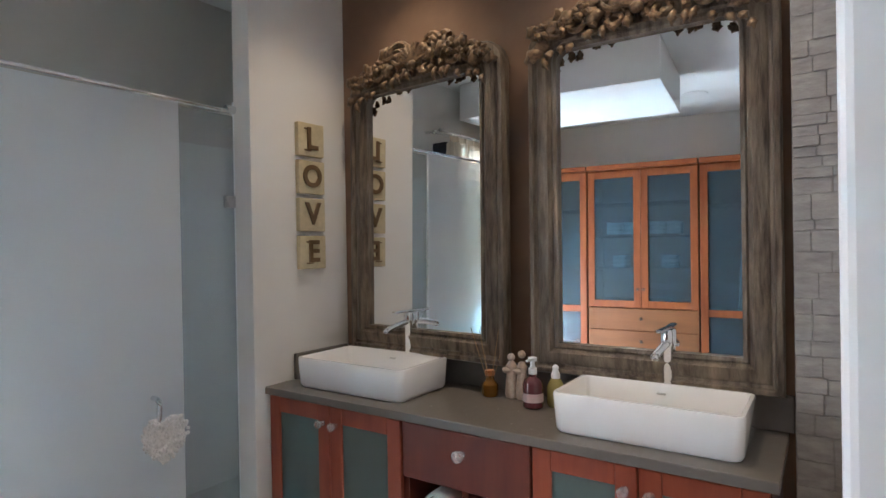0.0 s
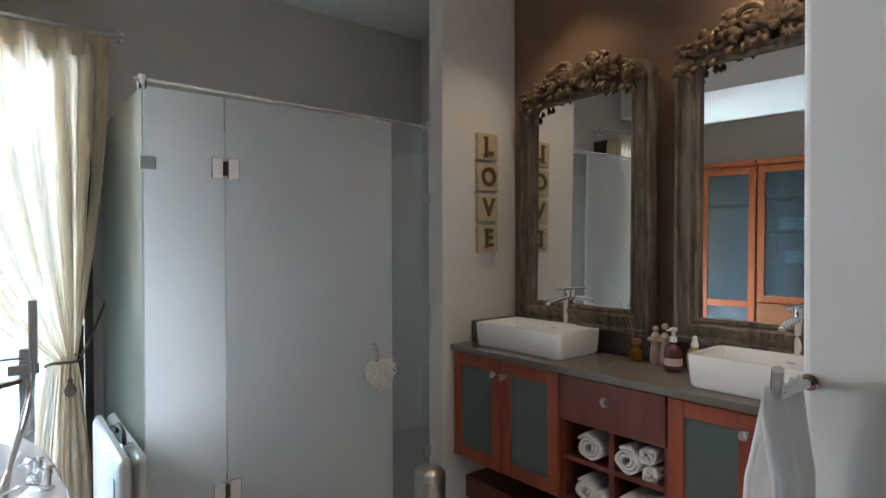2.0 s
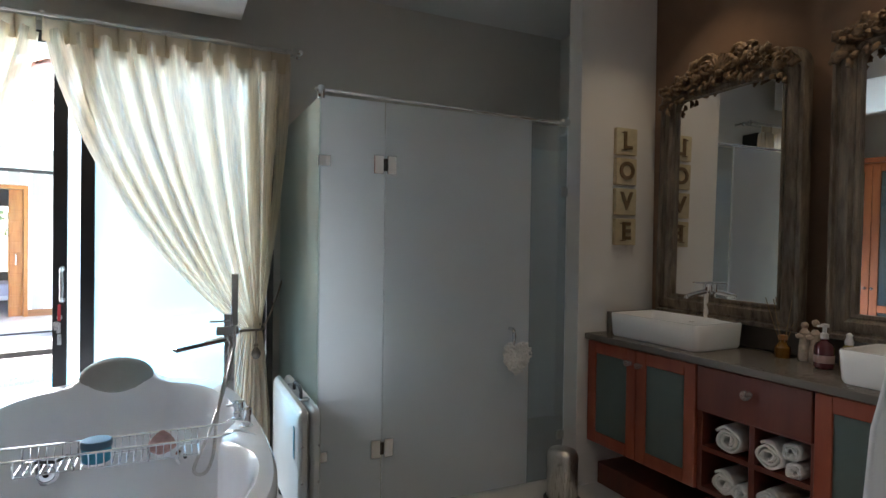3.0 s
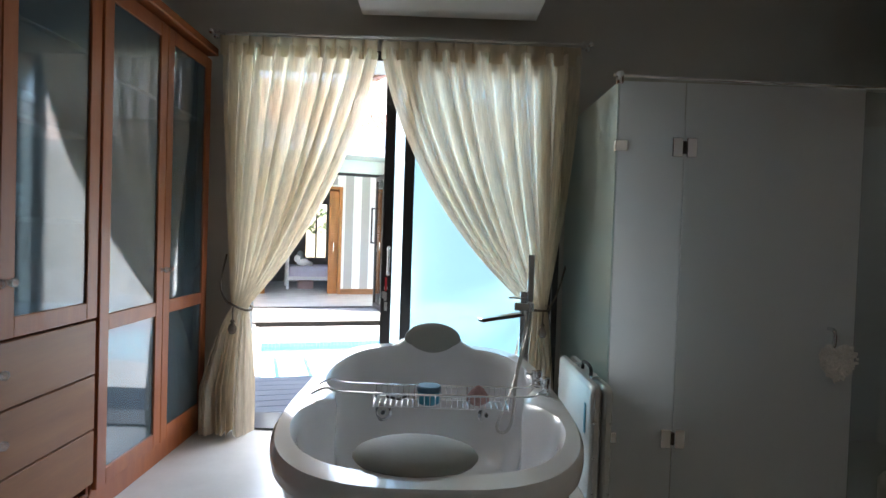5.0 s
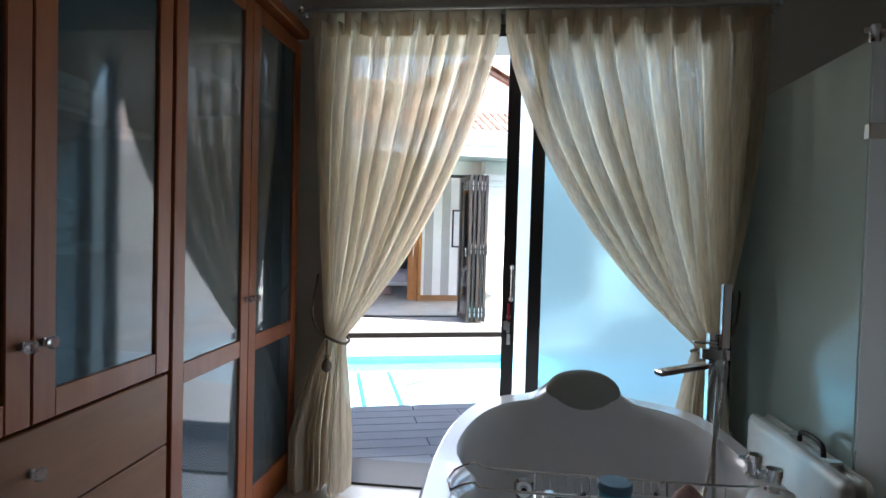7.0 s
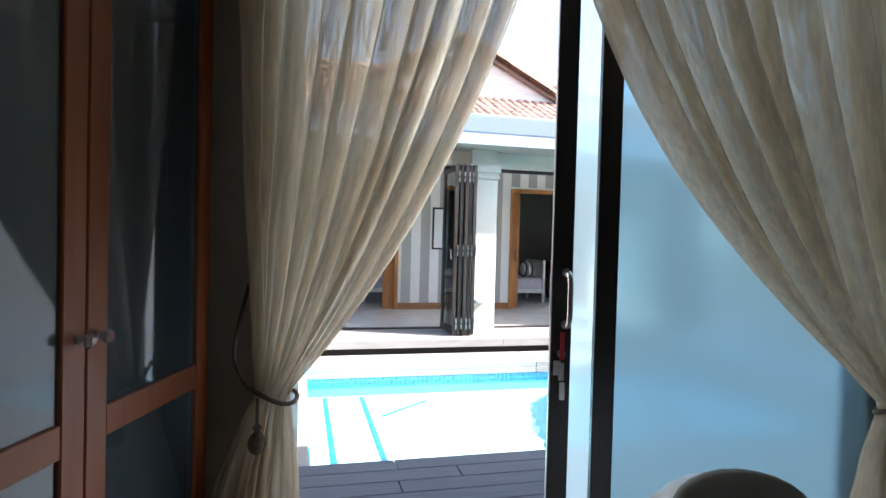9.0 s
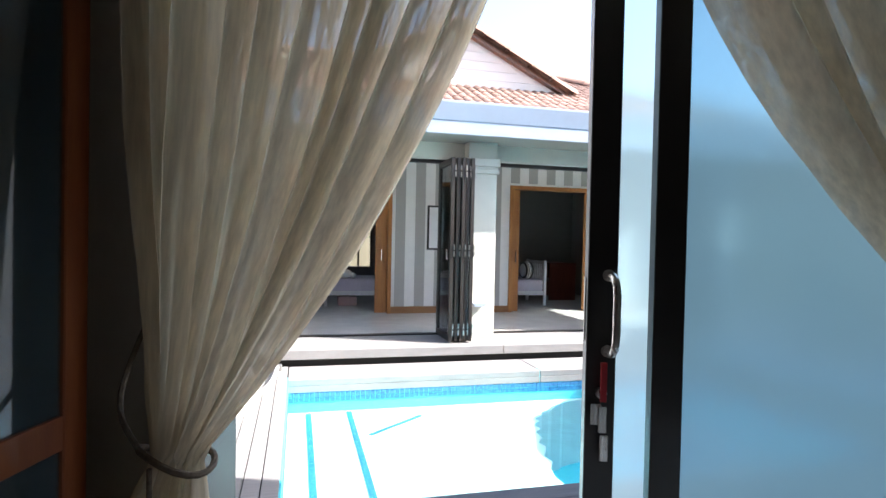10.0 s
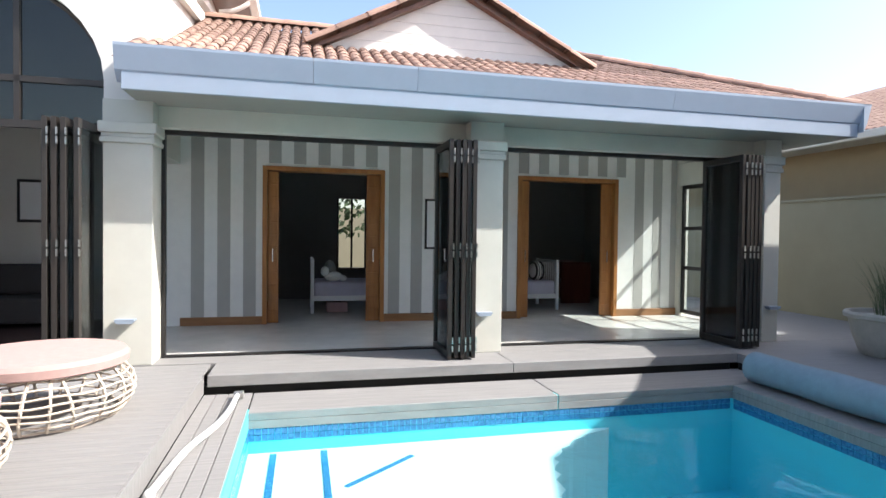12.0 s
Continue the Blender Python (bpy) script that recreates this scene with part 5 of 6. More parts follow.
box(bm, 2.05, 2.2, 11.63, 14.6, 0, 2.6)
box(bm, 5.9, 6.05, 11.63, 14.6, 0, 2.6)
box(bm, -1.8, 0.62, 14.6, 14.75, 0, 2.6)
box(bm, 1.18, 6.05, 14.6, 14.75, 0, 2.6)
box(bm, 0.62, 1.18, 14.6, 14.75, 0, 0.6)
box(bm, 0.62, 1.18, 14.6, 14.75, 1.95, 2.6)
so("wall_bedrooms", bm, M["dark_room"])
bm = bmesh.new()
box(bm, 0.62, 0.65, 14.6, 14.64, 0.6, 1.95)
box(bm, 1.15, 1.18, 14.6, 14.64, 0.6, 1.95)
box(bm, 0.88, 0.92, 14.6, 14.64, 0.6, 1.95)
so("window_bedroom", bm, M["black"])
bm = bmesh.new()
for a, b in ((-1.60, -0.53), (1.08, 3.17), (4.79, 5.90)):
    box(bm, a, b, 11.452, 11.475, 0.004, 0.115, 0.004)
so("skirting", bm, M["skirt"])


def column(u0, u1):
    bm = bmesh.new()
    box(bm, u0, u1, 9.11, 9.50, 0, 2.06, 0.006)
    box(bm, u0 - 0.025, u1 + 0.025, 9.085, 9.525, 2.06, 2.11, 0.008)
    box(bm, u0 - 0.012, u1 + 0.012, 9.098, 9.512, 2.11, 2.15, 0.006)
    box(bm, u0 - 0.035, u1 + 0.035, 9.075, 9.535, 2.15, 2.25, 0.008)
    box(bm, u0, u1, 9.11, 9.50, 2.25, 2.455)
    return mk("column", bm, M["plaster"], m=OUT, label="cream plastered column with stepped capital", category="column", group="facade columns")


column(-1.80, -1.38)
column(1.69, 2.06)
column(5.40, 5.63)
for u in (-1.60, 1.85, 5.52):
    t = thing("step_light", "small hooded wall light on a column", "wall light", OUT, "wall lights")
    bm = prism(bmesh.new(), [(-0.085, 0.44), (0.085, 0.44), (0.085, 0.425), (0.06, 0.40), (-0.06, 0.40), (-0.085, 0.425)], -0.075, -0.001, Matrix.Translation((u, 9.11, 0)))
    part("hood", bm, M["fascia"], t)
    part("lens", B(u - 0.05, u + 0.05, 9.06, 9.105, 0.394, 0.399), M["plastic_w"], t)

# eaves
bm = bmesh.new()
box(bm, -1.52, 6.25, 8.66, 9.30, 2.452, 2.475)
box(bm, 5.9, 6.25, 9.30, 12.0, 2.452, 2.475)
so("soffit", bm, M["soffit"])
gut = so("gutter", B(-1.52, 6.25, 8.655, 8.695, 2.45, 2.60, 0.003), M["fascia"])
for a, b in ((-1.57, 0.06), (0.063, 1.02), (1.023, 3.78), (3.783, 6.35)):
    part("fascia_section", prism(bmesh.new(), [(8.72, 2.52), (8.645, 2.61), (8.60, 2.80), (8.60, 2.825), (8.74, 2.825), (8.74, 2.52)], a, b, Matrix(((0, 1, 0, 0), (1, 0, 0, 0), (0, 0, 1, 0), (0, 0, 0, 1)))), M["fascia"], gut)
part("fascia_section", prism(bmesh.new(), [(6.27, 2.50), (6.32, 2.61), (6.38, 2.825), (6.27, 2.825)], 8.60, 12.0), M["fascia"], gut)

# roof of the wing
SL = 0.455
roof = tagged(mk("roof_wing", bmesh.new(), M["terra"], m=OUT), kind="structure")
bm = bmesh.new()


def rz(v):
    return 2.75 + (v - 8.62) * SL


P = [bm.verts.new(c) for c in ((-1.6, 8.66, rz(8.66) - 0.05), (6.33, 8.66, rz(8.66) - 0.05), (3.45, 11.54, rz(11.54) - 0.05), (-1.6, 11.54, rz(11.54) - 0.05), (6.33, 14.5, rz(8.66) - 0.05), (-1.6, 14.5, rz(8.66) - 0.05), (-2.6, 11.54, rz(11.54) - 0.05))]
bm.faces.new((P[0], P[1], P[2], P[3]))
bm.faces.new((P[1], P[4], P[2]))
bm.faces.new((P[3], P[2], P[4], P[5]))
bm.to_mesh(roof.data)
bm.free()


def tile_mesh(L=0.27, r=0.060):
    bm = bmesh.new()
    n = 6
    L0, L1 = [], []
    for i in range(n + 1):
        a = math.pi * i / n
        L0.append((bm.verts.new((-r * math.cos(a), 0, r * 0.75 * math.sin(a))), bm.verts.new((-(r - 0.014) * math.cos(a), 0, (r * 0.75 - 0.014) * math.sin(a)))))
        rr = r * 0.86
        L1.append(bm.verts.new((-rr * math.cos(a), L, rr * 0.75 * math.sin(a))))
    for i in range(n):
        bm.faces.new((L0[i][0], L0[i + 1][0], L1[i + 1], L1[i]))
        bm.faces.new((L0[i][1], L0[i + 1][1], L0[i + 1][0], L0[i][0]))
    me = bpy.data.meshes.new("roof_tile")
    bm.to_mesh(me)
    bm.free()
    me.materials.append(M["terra"])
    return me


tm = tile_mesh()
rot = Matrix.Rotation(math.atan(SL), 4, "X")
cu_, count, rest = 0.125, 0, []
rows_n = 14
for r in range(rows_n):
    v = 8.66 + r * 0.21
    for c in range(64):
        u = -1.5 + c * cu_
        if u > 6.30 - (v - 8.66) or u > 6.25:
            continue
        if u < -1.25 and v > 9.15:
            continue
        if 0.42 < u < 3.15 and v > 9.95:
            continue
        place = Matrix.Translation((u + random.uniform(-0.006, 0.006), v, rz(v) + 0.004)) @ rot @ Matrix.Rotation(random.uniform(-0.03, 0.03), 4, "Z")
        if count < 300:
            ob = new("roof_tile", tm)
            ob.parent = roof
            ob.matrix_basis = place
            count += 1
        else:
            rest.append(place)
vsr, fsr = [], []
base = [v.co.copy() for v in tm.vertices]
polys = [tuple(p.vertices) for p in tm.polygons]
for place in rest:
    o = len(vsr)
    vsr += [place @ c for c in base]
    fsr += [tuple(i + o for i in p) for p in polys]
if vsr:
    me = bpy.data.meshes.new("roof_tiles_upper")
    me.from_pydata(vsr, [], fsr)
    me.materials.append(M["terra"])
    ob = new("roof_tiles_upper", me)
    ob.parent = roof
    tagged(ob, kind="stuff")


def ridge(pts, name="ridge_tile", r=0.11, L=0.36, parent=roof):
    pts = [Vector(p) for p in pts]
    for a, b in zip(pts, pts[1:]):
        d = (b - a)
        n = max(1, int(d.length / 0.33))
        q = d.to_track_quat("Y", "Z").to_matrix().to_4x4()
        bm = bmesh.new()
        Ls = d.length / n * 1.08
        for s0, s1, rr0, rr1 in ((0, Ls, r, r * 0.9),):
            ring0 = [bm.verts.new((-rr0 * math.cos(math.pi * i / 8), s0, rr0 * 0.8 * math.sin(math.pi * i / 8))) for i in range(9)]
            ring1 = [bm.verts.new((-rr1 * math.cos(math.pi * i / 8), s1, rr1 * 0.8 * math.sin(math.pi * i / 8))) for i in range(9)]
            for i in range(8):
                bm.faces.new((ring0[i], ring0[i + 1], ring1[i + 1], ring1[i]))
            bm.faces.new(ring0[::-1])
            bm.faces.new(ring1)
        me = bpy.data.meshes.new(name)
        bm.to_mesh(me)
        bm.free()
        me.materials.append(M["terra2"])
        for k in range(n):
            ob = new(name, me)
            ob.parent = parent
            ob.matrix_basis = Matrix.Translation(a + d * (k / n)) @ q


ridge([(6.30, 8.70, rz(8.70) + 0.02), (3.45, 11.54, rz(11.54) + 0.03)])
ridge([(-1.3, 11.54, rz(11.54) + 0.03), (3.45, 11.54, rz(11.54) + 0.03)])
# gable
gb = tagged(mk("gable", B(0.2, 0.2001, 9.94, 9.9401, 3.40, 3.4001), M["board_w"], m=OUT), kind="structure")
gu, gz0, gz1, gh = 1.72, 3.34, 4.12, 1.58
for i in range(7):
    z0 = gz0 + i * 0.125
    z1 = min(z0 + 0.121, gz1)
    h0, h1 = gh * (gz1 - z0) / (gz1 - gz0), gh * (gz1 - z1) / (gz1 - gz0)
    if h0 <= 0.02:
        continue
    bm = prism(bmesh.new(), [(gu - h0, z0), (gu + h0, z0), (gu + max(h1, 0.004), z1), (gu - max(h1, 0.004), z1)], 9.900, 9.925 + 0.004 * (i % 2))
    part("board", bm, M["board_w"], gb)
bm = bmesh.new()
for s in (-1, 1):
    Q = [bm.verts.new(c) for c in ((gu, 9.80, gz1 + 0.03), (gu + s * (gh + 0.12), 9.80, gz0 - 0.03), (gu + s * (gh + 0.12), 11.6, gz0 - 0.03), (gu, 11.6, gz1 + 0.03))]
    Q2 = [bm.verts.new(v.co + Vector((0, 0, -0.05))) for v in Q]
    bm.faces.new(Q)
    bm.faces.new(Q2[::-1])
    for i in range(4):
        bm.faces.new((Q[i], Q2[i], Q2[(i + 1) % 4], Q[(i + 1) % 4]))
so("roof_gable", bm, M["soffit_brown"])
for s in (-1, 1):
    ridge([(gu + s * (gh + 0.14), 9.79, gz0 - 0.02), (gu + s * 0.02, 9.79, gz1 + 0.06)], r=0.10)
    ridge([(gu + s * (gh + 0.14), 9.97, gz0 - 0.02), (gu + s * 0.02, 9.97, gz1 + 0.06)], r=0.09)


# folding doors
def fold_leaf(parent, u, v0, v1, z1=2.20, ang=0.0, slim=False):
    f = part("leaf", bmesh.new(), M["bronze"], parent)
    bm = bmesh.new()
    L = v1 - v0
    for a, b in ((0, 0.055), (L - 0.055, L)):
        box(bm, -0.02, 0.02, a, b, 0.02, z1, 0.002)
    box(bm, -0.02, 0.02, 0.055, L - 0.055, 0.02, 0.09, 0.002)
    box(bm, -0.02, 0.02, 0.055, L - 0.055, z1 - 0.07, z1, 0.002)
    bm.to_mesh(f.data)
    bm.free()
    f.matrix_basis = Matrix.Translation((u, v0, 0)) @ Matrix.Rotation(ang, 4, "Z")
    part("pane", B(-0.003, 0.003, 0.05, L - 0.05, 0.085, z1 - 0.065), M["glass_tint"], f, "tinted glass pane")
    bm = bmesh.new()
    for z in (0.12, 0.20, 1.06, 1.14, z1 - 0.20, z1 - 0.12):
        cyl(bm, (0.026, -0.008, z - 0.03), (0.026, -0.008, z + 0.03), 0.009, 8)
    part("hinge", bm, M["steel"], f)
    return f


t = thing("folding_door", "stack of folded bronze aluminium glass door leaves beside a column", "folding door", OUT, "folding doors")
for i, u in enumerate((1.40, 1.475, 1.535, 1.59, 1.645)):
    fold_leaf(t, u, 8.77 + 0.02 * (i % 2), 9.42)
part("lever_handle", tube(bmesh.new(), [(1.36, 8.80, 1.0), (1.345, 8.80, 1.0), (1.345, 8.80, 1.11), (1.345, 8.86, 1.11)], 0.008, 6), M["chrome"], t)
t = thing("folding_door", "stack of folded dark glass door leaves at the end column", "folding door", OUT, "folding doors")
for i, u in enumerate((4.79, 4.86, 4.91, 4.965, 5.02)):
    fold_leaf(t, u, 8.75, 9.42)
t = thing("folding_door", "half-folded bronze glass door leaves of the living room", "folding door", OUT, "folding doors")
for u, a in ((-2.12, 0.0), (-2.05, 0.06), (-1.98, 0.0), (-1.88, -0.06)):
    fold_leaf(t, u, 8.72, 9.40, ang=a)
bm = bmesh.new()
for a, b in ((-1.375, 1.685), (2.065, 5.395)):
    box(bm, a, b, 9.42, 9.48, 2.205, 2.25)
    box(bm, a, b, 9.40, 9.50, 0.0005, 0.016)
    box(bm, a, a + 0.035, 9.42, 9.48, 0.016, 2.205)
so("door_track", bm, M["black"])

# side window of the wing
win = so("window_side", B(5.93, 5.97, 9.60, 9.65, 0.05, 2.10), M["black"])
bm = bmesh.new()
box(bm, 5.93, 5.97, 11.33, 11.38, 0.05, 2.10)
box(bm, 5.93, 5.97, 10.46, 10.52, 0.05, 2.10)
for z in (0.05, 0.75, 1.38, 2.04):
    box(bm, 5.932, 5.968, 9.65, 10.46, z, z + 0.06)
    box(bm, 5.932, 5.968, 10.52, 11.33, z, z + 0.06)
part("window_frame", bm, M["black"], win)
part("pane", B(5.948, 5.952, 9.65, 11.33, 0.1, 2.06), M["glass"], win)


# inner timber doors
def timber_door(u0, u1):
    t = thing("timber_door", "oiled timber double sliding doors standing open in a wooden frame", "door", OUT, "timber doors")
    bm = bmesh.new()
    box(bm, u0 - 0.03, u0 + 0.03, 11.44, 11.66, 0.004, 2.17, 0.003)
    box(bm, u1 - 0.03, u1 + 0.03, 11.44, 11.66, 0.004, 2.17, 0.003)
    box(bm, u0 + 0.03, u1 - 0.03, 11.44, 11.66, 2.11, 2.17, 0.003)
    part("door_frame", bm, M["wood_orange"], t)
    for a, b, hs in ((u0 + 0.03, u0 + 0.18, 1), (u1 - 0.22, u1 - 0.03, -1)):
        lf = part("door_leaf", B(a, b, 11.54, 11.555, 0.01, 2.105), M["wood_orange"], t)
        for k in range(12):
            z = 0.02 + k * 0.174
            part("door_panel", B(a + 0.012, b - 0.012, 11.528, 11.5395, z, z + 0.166, 0.003), M["wood_orange"], lf)
        um = (a + b) / 2
        part("door_handle", tube(bmesh.new(), [(um, 11.528, 0.86), (um, 11.49, 0.86), (um, 11.49, 1.04), (um, 11.528, 1.04)], 0.009, 8), M["chrome"], lf)
    return t


timber_door(-0.53, 1.08)
timber_door(3.17, 4.79)


def bed(u0, u1, v0, v1, toy, hb):
    t = thing("bed", "white slatted single bed with lilac bedding", "bed", OUT, "beds")
    bm = bmesh.new()
    hs = hb if hb == u0 else u1 - 0.05
    for u in (u0, u1 - 0.05):
        for v in (v0, v1 - 0.05):
            part("post", B(u, u + 0.05, v, v + 0.05, 0.004, 0.86 if u == hs else 0.55, 0.004), M["plastic_w"], t)
    for i in range(9):
        v = v0 + 0.1 + i * (v1 - v0 - 0.2) / 8
        part("slat", B(hs + 0.015, hs + 0.035, v, v + 0.03, 0.3, 0.80), M["plastic_w"], t)
    part("headboard_rail", B(hs + 0.01, hs + 0.04, v0 + 0.05, v1 - 0.05, 0.80, 0.85), M["plastic_w"], t)
    part("bed_rail", B(u0 + 0.05, u1 - 0.05, v0 + 0.005, v0 + 0.03, 0.20, 0.28), M["plastic_w"], t)
    part("mattress", B(u0 + 0.055, u1 - 0.055, v0 + 0.01, v1 - 0.01, 0.22, 0.50, 0.05, 3), M["bedding"], t, smooth=True)
    pu = u0 + 0.3 if hb == u0 else u1 - 0.3
    p = thing("pillow", "striped cushion on the bed" if not toy else "dark cushion on the bed", "pillow", OUT)
    part("cover", ball(bmesh.new(), (pu, v0 + 0.3, 0.66), 0.10, 0.22, 0.17, 16, 10), M["stripe_w"] if not toy else M["pillow"], p, smooth=True)
    if not toy:
        for k in range(4):
            part("stripe", ball(bmesh.new(), (pu - 0.06 + k * 0.04, v0 + 0.28, 0.66), 0.008, 0.215, 0.165, 12, 8), M["black"], p)
    if toy:
        bm = ball(bmesh.new(), (pu + 0.05, v0 + 0.12, 0.58), 0.14, 0.09, 0.08, 12, 8)
        ball(bm, (pu - 0.08, v0 + 0.1, 0.66), 0.07, 0.06, 0.08, 12, 8)
        ball(bm, (pu + 0.2, v0 + 0.1, 0.55), 0.06, 0.05, 0.05, 10, 6)
        mk("soft_toy", bm, M["towel"], label="plain white soft toy lying on the bed", category="soft toy", m=OUT, smooth=True)
    return t


bed(0.10, 1.95, 12.45, 13.35, True, 0.10)
bed(2.35, 4.25, 12.35, 13.25, False, 4.20)
mk("storage_box", B(0.35, 0.68, 12.55, 12.9, 0.006, 0.17, 0.01), M["cush"], label="pink patterned box under the bed", category="box", m=OUT)
t = thing("picture", "black framed picture on the striped wall", "picture", OUT)
part("frame", B(1.70, 2.05, 11.45, 11.472, 1.05, 1.78, 0.003), M["black"], t)
part("print", B(1.73, 2.02, 11.446, 11.4495, 1.08, 1.75), M["plastic_w"], t)
t = thing("desk", "dark desk against the bedroom wall", "desk", OUT)
part("top", B(4.7, 5.3, 13.2, 14.2, 0.74, 0.78, 0.004), M["wood_dark"], t)
part("shelf", B(4.72, 5.28, 13.22, 14.18, 0.38, 0.41, 0.004), M["wood_dark"], t)
part("side", B(4.7, 5.3, 13.2, 13.23, 0.006, 0.739, 0.004), M["wood_dark"], t)
part("side", B(4.7, 5.3, 14.17, 14.2, 0.006, 0.739, 0.004), M["wood_dark"], t)

# the tall living room block
bm = bmesh.new()
N = 16
cu2, ru, zs, rzz = -2.95, 1.13, 2.64, 0.95
arc = [(cu2 + ru * math.cos(math.pi * i / N), zs + rzz * math.sin(math.pi * i / N)) for i in range(N + 1)]
box(bm, -1.82, -1.381, 9.21, 9.50, 2.455, 6.0)
for (a0, z0), (a1, z1) in zip(arc, arc[1:]):
    prism(bm, [(a1, z1), (a0, z0), (a0, 6.0), (a1, 6.0)], 9.21, 9.50)
box(bm, -8.0, -4.08, 9.21, 9.50, 0, 6.0)
box(bm, -1.60, -1.381, 9.501, 15.0, 2.71, 6.0)
so("wall_living", bm, M["plaster_w"])
bm = bmesh.new()
for (a0, z0), (a1, z1) in zip(arc, arc[1:]):
    tube(bm, [(a0, 9.36, z0 - 0.02), (a1, 9.36, z1 - 0.02)], 0.03, 6)
box(bm, -4.06, -1.82, 9.33, 9.39, 2.61, 2.665)
box(bm, -4.06, -1.82, 9.33, 9.39, 2.19, 2.26)
box(bm, -2.60, -2.55, 9.33, 9.39, 2.26, 3.50)
so("window_arch", bm, M["bronze"])
bm = bmesh.new()
poly = [(-4.05, 2.24), (-1.83, 2.24)] + [(a, z - 0.02) for a, z in arc[:-1]]
prism(bm, poly, 9.358, 9.364)
so("window_arch_pane", bm, M["glass_tint"])
bm = bmesh.new()
box(bm, -8.0, -7.8, 9.5, 15, 0, 6.0)
box(bm, -7.8, -1.62, 12.3, 12.5, 0, 6.0)
box(bm, -8.0, -1.381, 9.21, 15, 6.0, 6.15)
so("wall_living_inside", bm, M["wall"])
so("floor_living", B(-8.0, -1.805, 9.452, 14.8, -0.06, 0.003), M["floor"])
mk("rug", B(-5.5, -2.4, 10.2, 12.0, 0.004, 0.016, 0.004), mat("dark_rug", (0.06, 0.03, 0.028), 0.95, var=0.3, scale=20, bump=0.6), label="dark red rug on the living room floor", category="rug", m=OUT)
t = thing("sofa", "dark upholstered sofa in the living room", "sofa", OUT)
dk = mat("dark_fabric", (0.05, 0.045, 0.045), 0.9, bump=0.3, bscale=200)
part("base", B(-5.0, -2.9, 11.4, 12.1, 0.08, 0.40, 0.04, 2), dk, t)
part("backrest", B(-5.0, -2.9, 11.95, 12.2, 0.401, 0.80, 0.05, 2), dk, t)
t = thing("picture", "framed print on the living room wall", "picture", OUT)
part("frame", B(-3.82, -3.41, 12.27, 12.299, 1.36, 1.95, 0.003), M["black"], t)
part("print", B(-3.78, -3.45, 12.265, 12.2695, 1.40, 1.91), M["plastic_w"], t)
bm = bmesh.new()
M_side = Matrix(((0, 1, 0, 0), (1, 0, 0, 0), (0, 0, 1, 0), (0, 0, 0, 1)))
prism(bm, [(9.1, 3.66), (12.6, 4.14), (12.6, 4.30), (9.1, 3.82)], -1.379, -1.30, M_side)
prism(bm, [(9.1, 3.92), (12.6, 4.42), (12.6, 4.50), (9.1, 4.02)], -1.379, -1.28, M_side)
so("fascia_living", bm, M["board_w"])
bm = bmesh.new()
box(bm, -1.38, -0.85, 9.6, 15.0, 4.75, 4.80)
so("soffit_living", bm, M["soffit_brown"])
bm = bmesh.new()
box(bm, -0.85, -0.72, 9.6, 15.0, 4.72, 4.86, 0.02)
tube(bm, smoothline([(-0.80, 12.0, 4.72), (-0.80, 12.0, 4.55), (-1.0, 12.0, 4.42), (-1.2, 12.0, 4.38)], 4), 0.035, 8)
so("gutter_living", bm, M["board_w"])


# wicker poufs
def pouf(u, v, r=0.56):
    t = thing("wicker_pouf", "round open-weave wicker pouf with a pink cushion", "pouf", OUT @ Matrix.Translation((u, v, 0)), "wicker poufs")

    def rr(z):
        s = (z - 0.17) / 0.19
        return r * math.sqrt(max(0.05, 1 - 0.42 * s * s))
    for k in range(8):
        z = 0.012 + k * 0.045
        part("hoop", tube(bmesh.new(), [(rr(z) * math.cos(a), rr(z) * math.sin(a), z + 0.006 * math.sin(a * 9 + k)) for a in [i * math.pi / 24 for i in range(48)]], 0.008, 5, True), M["rattan"], t, smooth=True)
    for i in range(22):
        a = i * 2 * math.pi / 22
        lean = 0.12 * math.sin(i * 1.9)
        part("rib", tube(bmesh.new(), [(rr(z) * math.cos(a + lean * z * 3), rr(z) * math.sin(a + lean * z * 3), z) for z in (0.01, 0.09, 0.17, 0.25, 0.33)], 0.011, 5), M["rattan"], t, smooth=True)
    part("cushion", lathe(bmesh.new(), [(0, 0.335), (r * 0.86, 0.335), (r * 0.93, 0.35), (r * 0.94, 0.40), (r * 0.90, 0.43), (r * 0.5, 0.445), (0, 0.45)], 40), M["cush"], t, smooth=True)
    return t


pouf(-1.72, 7.64)
pouf(-1.98, 6.42)

# plant pot
t = thing("plant_pot", "large round concrete plant pot", "plant pot", OUT @ Matrix.Translation((6.22, 8.12, 0)))
part("pot", lathe(bmesh.new(), [(0.30, 0), (0.33, 0.03), (0.40, 0.22), (0.44, 0.40), (0.48, 0.41), (0.485, 0.45), (0.47, 0.47), (0.43, 0.47), (0.41, 0.42), (0.0, 0.41)], 36), M["pot"], t, smooth=True)
bm = bmesh.new()
rnd = random.Random(11)
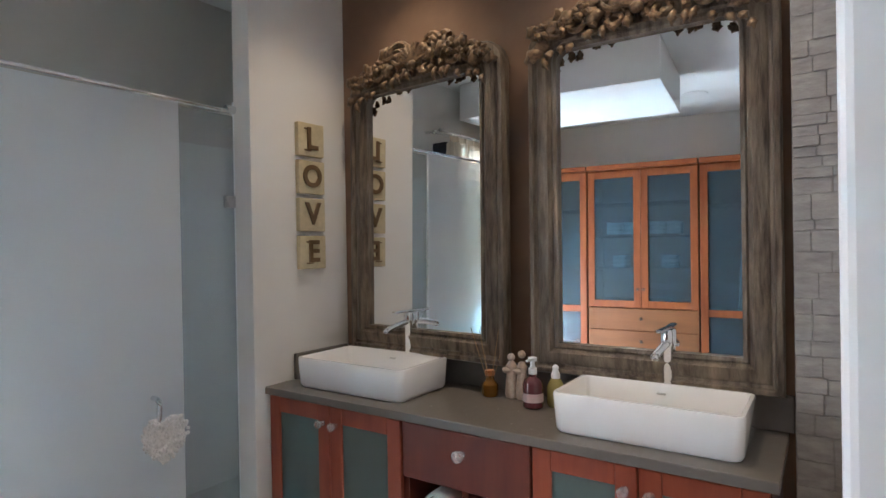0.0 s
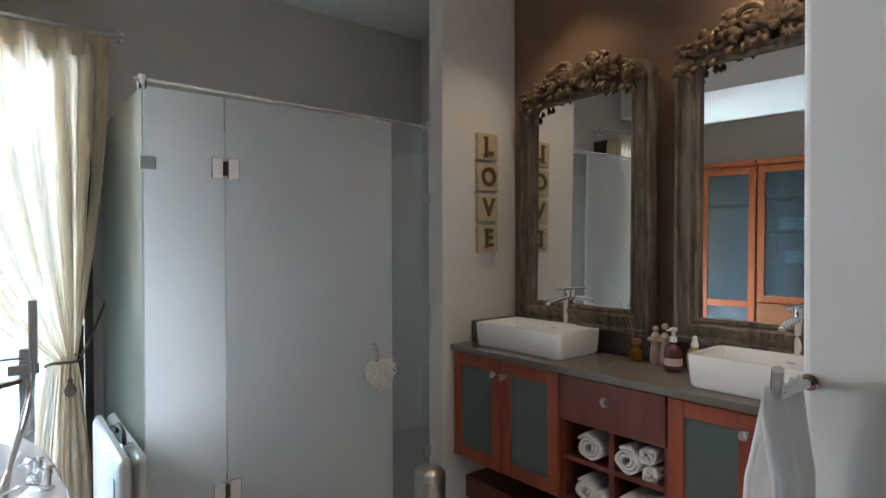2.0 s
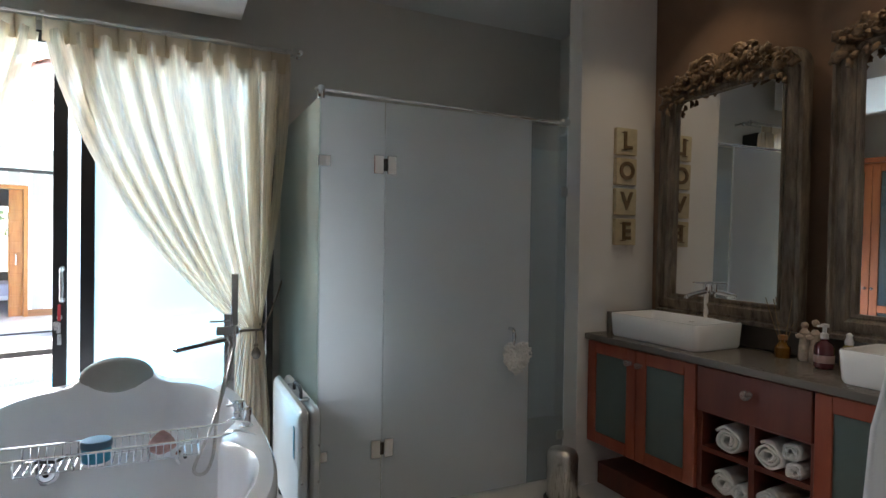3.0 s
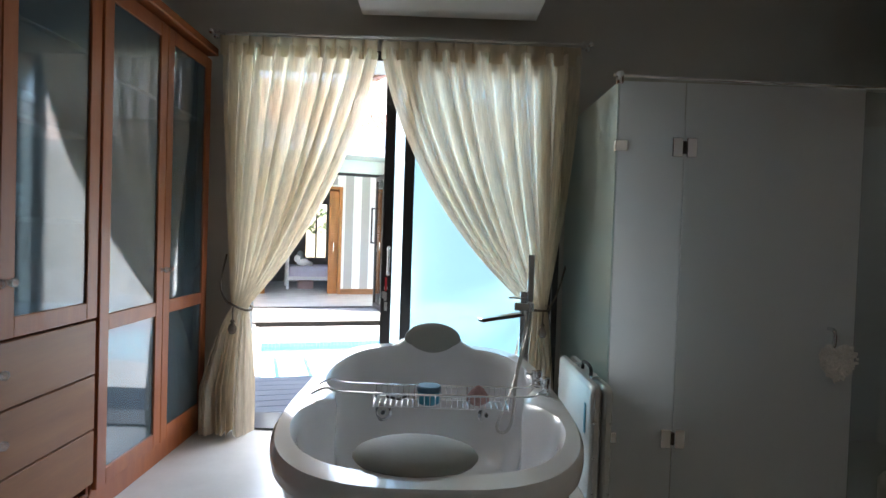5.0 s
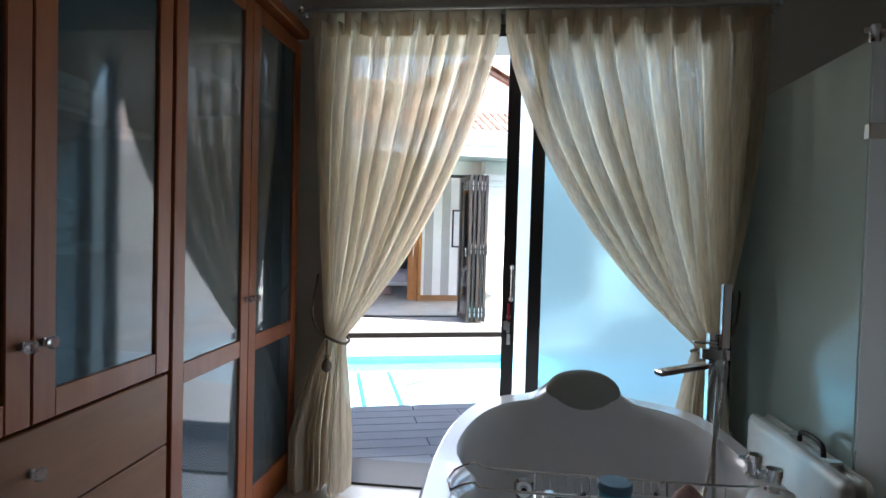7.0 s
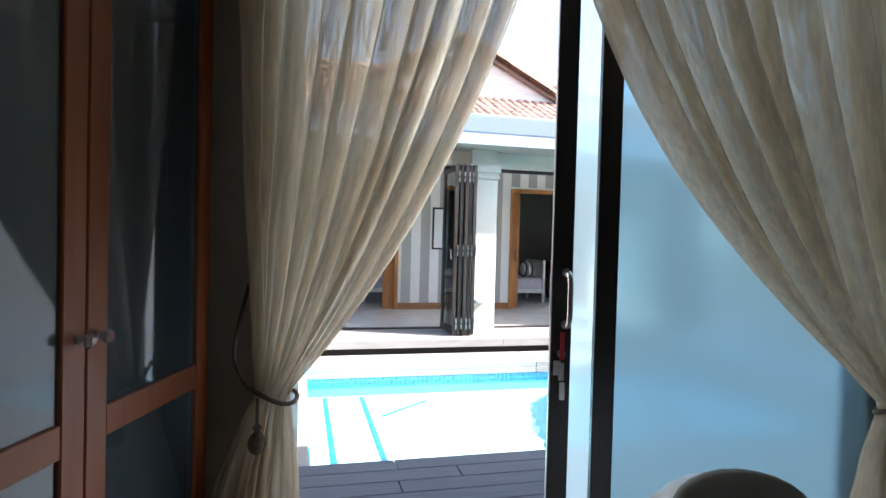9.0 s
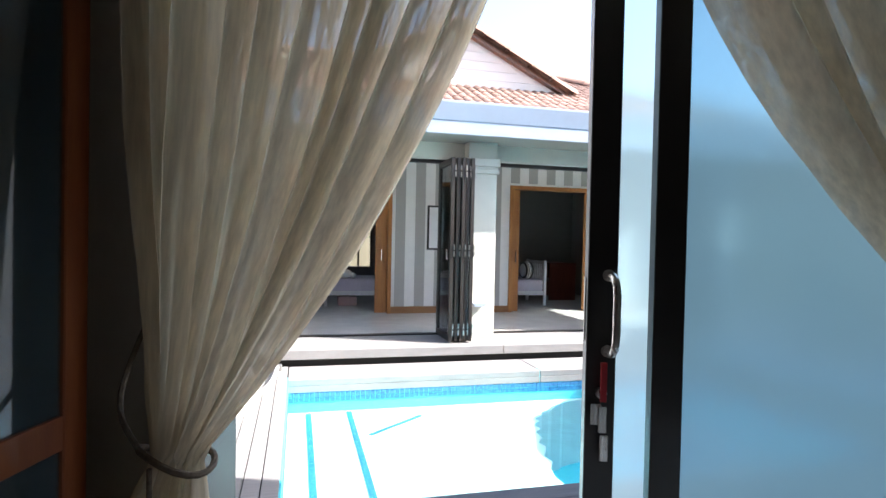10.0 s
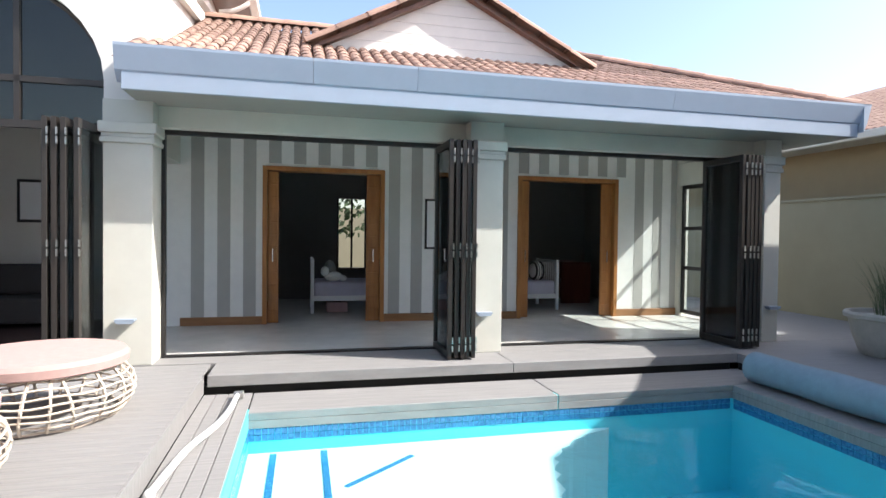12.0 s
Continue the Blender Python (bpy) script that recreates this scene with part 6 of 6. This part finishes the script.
for i in range(260):
    a, r0 = rnd.uniform(0, 6.28), rnd.uniform(0, 0.22)
    h, lean = rnd.uniform(0.35, 0.65), rnd.uniform(0.05, 0.35)
    b0 = Vector((r0 * math.cos(a), r0 * math.sin(a), 0.42))
    d = Vector((math.cos(a), math.sin(a), 0))
    s = Vector((-math.sin(a), math.cos(a), 0)) * 0.005
    prev = None
    for k in range(4):
        q = k / 3
        p = b0 + d * lean * q * q + Vector((0, 0, h * q))
        cur = (bm.verts.new(p - s * (1 - q * 0.9)), bm.verts.new(p + s * (1 - q * 0.9)))
        if prev:
            bm.faces.new((prev[0], prev[1], cur[1], cur[0]))
        prev = cur
part("grass", bm, M["grass"], t, "tufted green grass")

# boundary wall and the neighbour
bm = bmesh.new()
box(bm, 8.2, 8.42, -6, 22, -0.26, 1.90)
box(bm, 8.17, 8.45, -6, 22, 1.90, 1.94)
so("boundary_wall", bm, M["yellow_wall"])
so("boundary_wall_far", B(-12, 8.2, 17.5, 17.7, -0.26, 1.9), M["yellow_wall"])
t = thing("neighbour_house", "ochre neighbouring house with a terracotta tiled roof", "house", OUT)
bm = bmesh.new()
box(bm, 10.2, 18.0, -4, 20.0, -0.26, 3.05)
part("wall", bm, M["ochre"], t)
part("window", B(10.16, 10.199, 8.9, 10.6, 1.9, 2.25, 0.01), M["black"], t, "dark slot window")
bm = bmesh.new()
box(bm, 9.55, 9.68, -4, 20.0, 3.05, 3.20, 0.02)
box(bm, 9.68, 10.2, -4, 20.0, 3.05, 3.09)
part("gutter", bm, M["plaster"], t)
vsr, fsr = [], []
rot2 = Matrix.Rotation(radians(-90), 4, "Z") @ Matrix.Rotation(math.atan(0.45), 4, "X")
for r in range(16):
    uu = 9.6 + r * 0.22
    for c in range(86):
        vv = 5.0 + c * 0.132
        place = Matrix.Translation((uu, vv, 3.18 + (uu - 9.6) * 0.45)) @ rot2
        o = len(vsr)
        vsr += [place @ c_ for c_ in base]
        fsr += [tuple(i + o for i in p) for p in polys]
me = bpy.data.meshes.new("roof_tiles")
me.from_pydata(vsr, [], fsr)
me.materials.append(M["terra"])
ob = new("roof_tiles", me)
ob.parent = t
tagged(ob, kind="stuff")
bm = bmesh.new()
Q = [bm.verts.new(c) for c in ((9.6, -4, 3.14), (13.9, -4, 5.07), (13.9, 20, 5.07), (9.6, 20, 3.14))]
bm.faces.new(Q)
part("roof", bm, M["terra"], t)

# hedge beyond the bedroom window
bm = bmesh.new()
rnd = random.Random(5)
for i in range(900):
    c = Vector((rnd.uniform(-1.0, 3.0), rnd.uniform(15.8, 16.6), rnd.uniform(1.2, 2.8)))
    n = Vector((rnd.uniform(-1, 1), rnd.uniform(-1, 1), rnd.uniform(-1, 1))).normalized()
    a = n.orthogonal().normalized() * 0.09
    b = n.cross(a).normalized() * 0.05
    bm.faces.new([bm.verts.new(c + a), bm.verts.new(c + b), bm.verts.new(c - a), bm.verts.new(c - b)])
tagged(mk("hedge", bm, M["grass"], m=OUT, label="leafy green hedge beyond the bedroom window", category="hedge"), kind="stuff")

# our own house outside, unseen: bathroom roof slab, its eave drawn out to shade the deck, and an added roof and wall
# that shade the pool
bm = bmesh.new()
box(bm, -4.5, 4.5, -3.2, 4.95, 3.08, 3.25)
so_roof = struct("roof_bathroom", bm, M["terra2"])
struct("wall_outer", B(-4.5, -2.662, 3.40, 3.62, 0, 3.05), M["plaster"])
# outline of the added roof is projected back from the shadow edge towards the sun
bm = bmesh.new()
for poly, z0, z1 in (([(5.0, -1.0), (12.0, -1.0), (12.0, 8.38), (6.89, 8.38), (6.5, 7.28), (6.02, 6.65), (5.32, 6.04), (5.0, 5.2)], 2.80, 3.0),):
    lo = [bm.verts.new((a, b, z0)) for a, b in poly]
    hi = [bm.verts.new((a, b, z1)) for a, b in poly]
    bm.faces.new(lo[::-1])
    bm.faces.new(hi)
    for i in range(len(poly)):
        j = (i + 1) % len(poly)
        bm.faces.new((lo[i], lo[j], hi[j], hi[i]))
so("roof_side_wing", bm, M["terra2"])
bm = bmesh.new()
box(bm, 6.9, 7.1, -1.0, 6.0, 0, 2.79)
box(bm, 4.75, 7.1, -1.2, -1.0, 0, 2.79)
so("wall_side_wing", bm, M["plaster"])
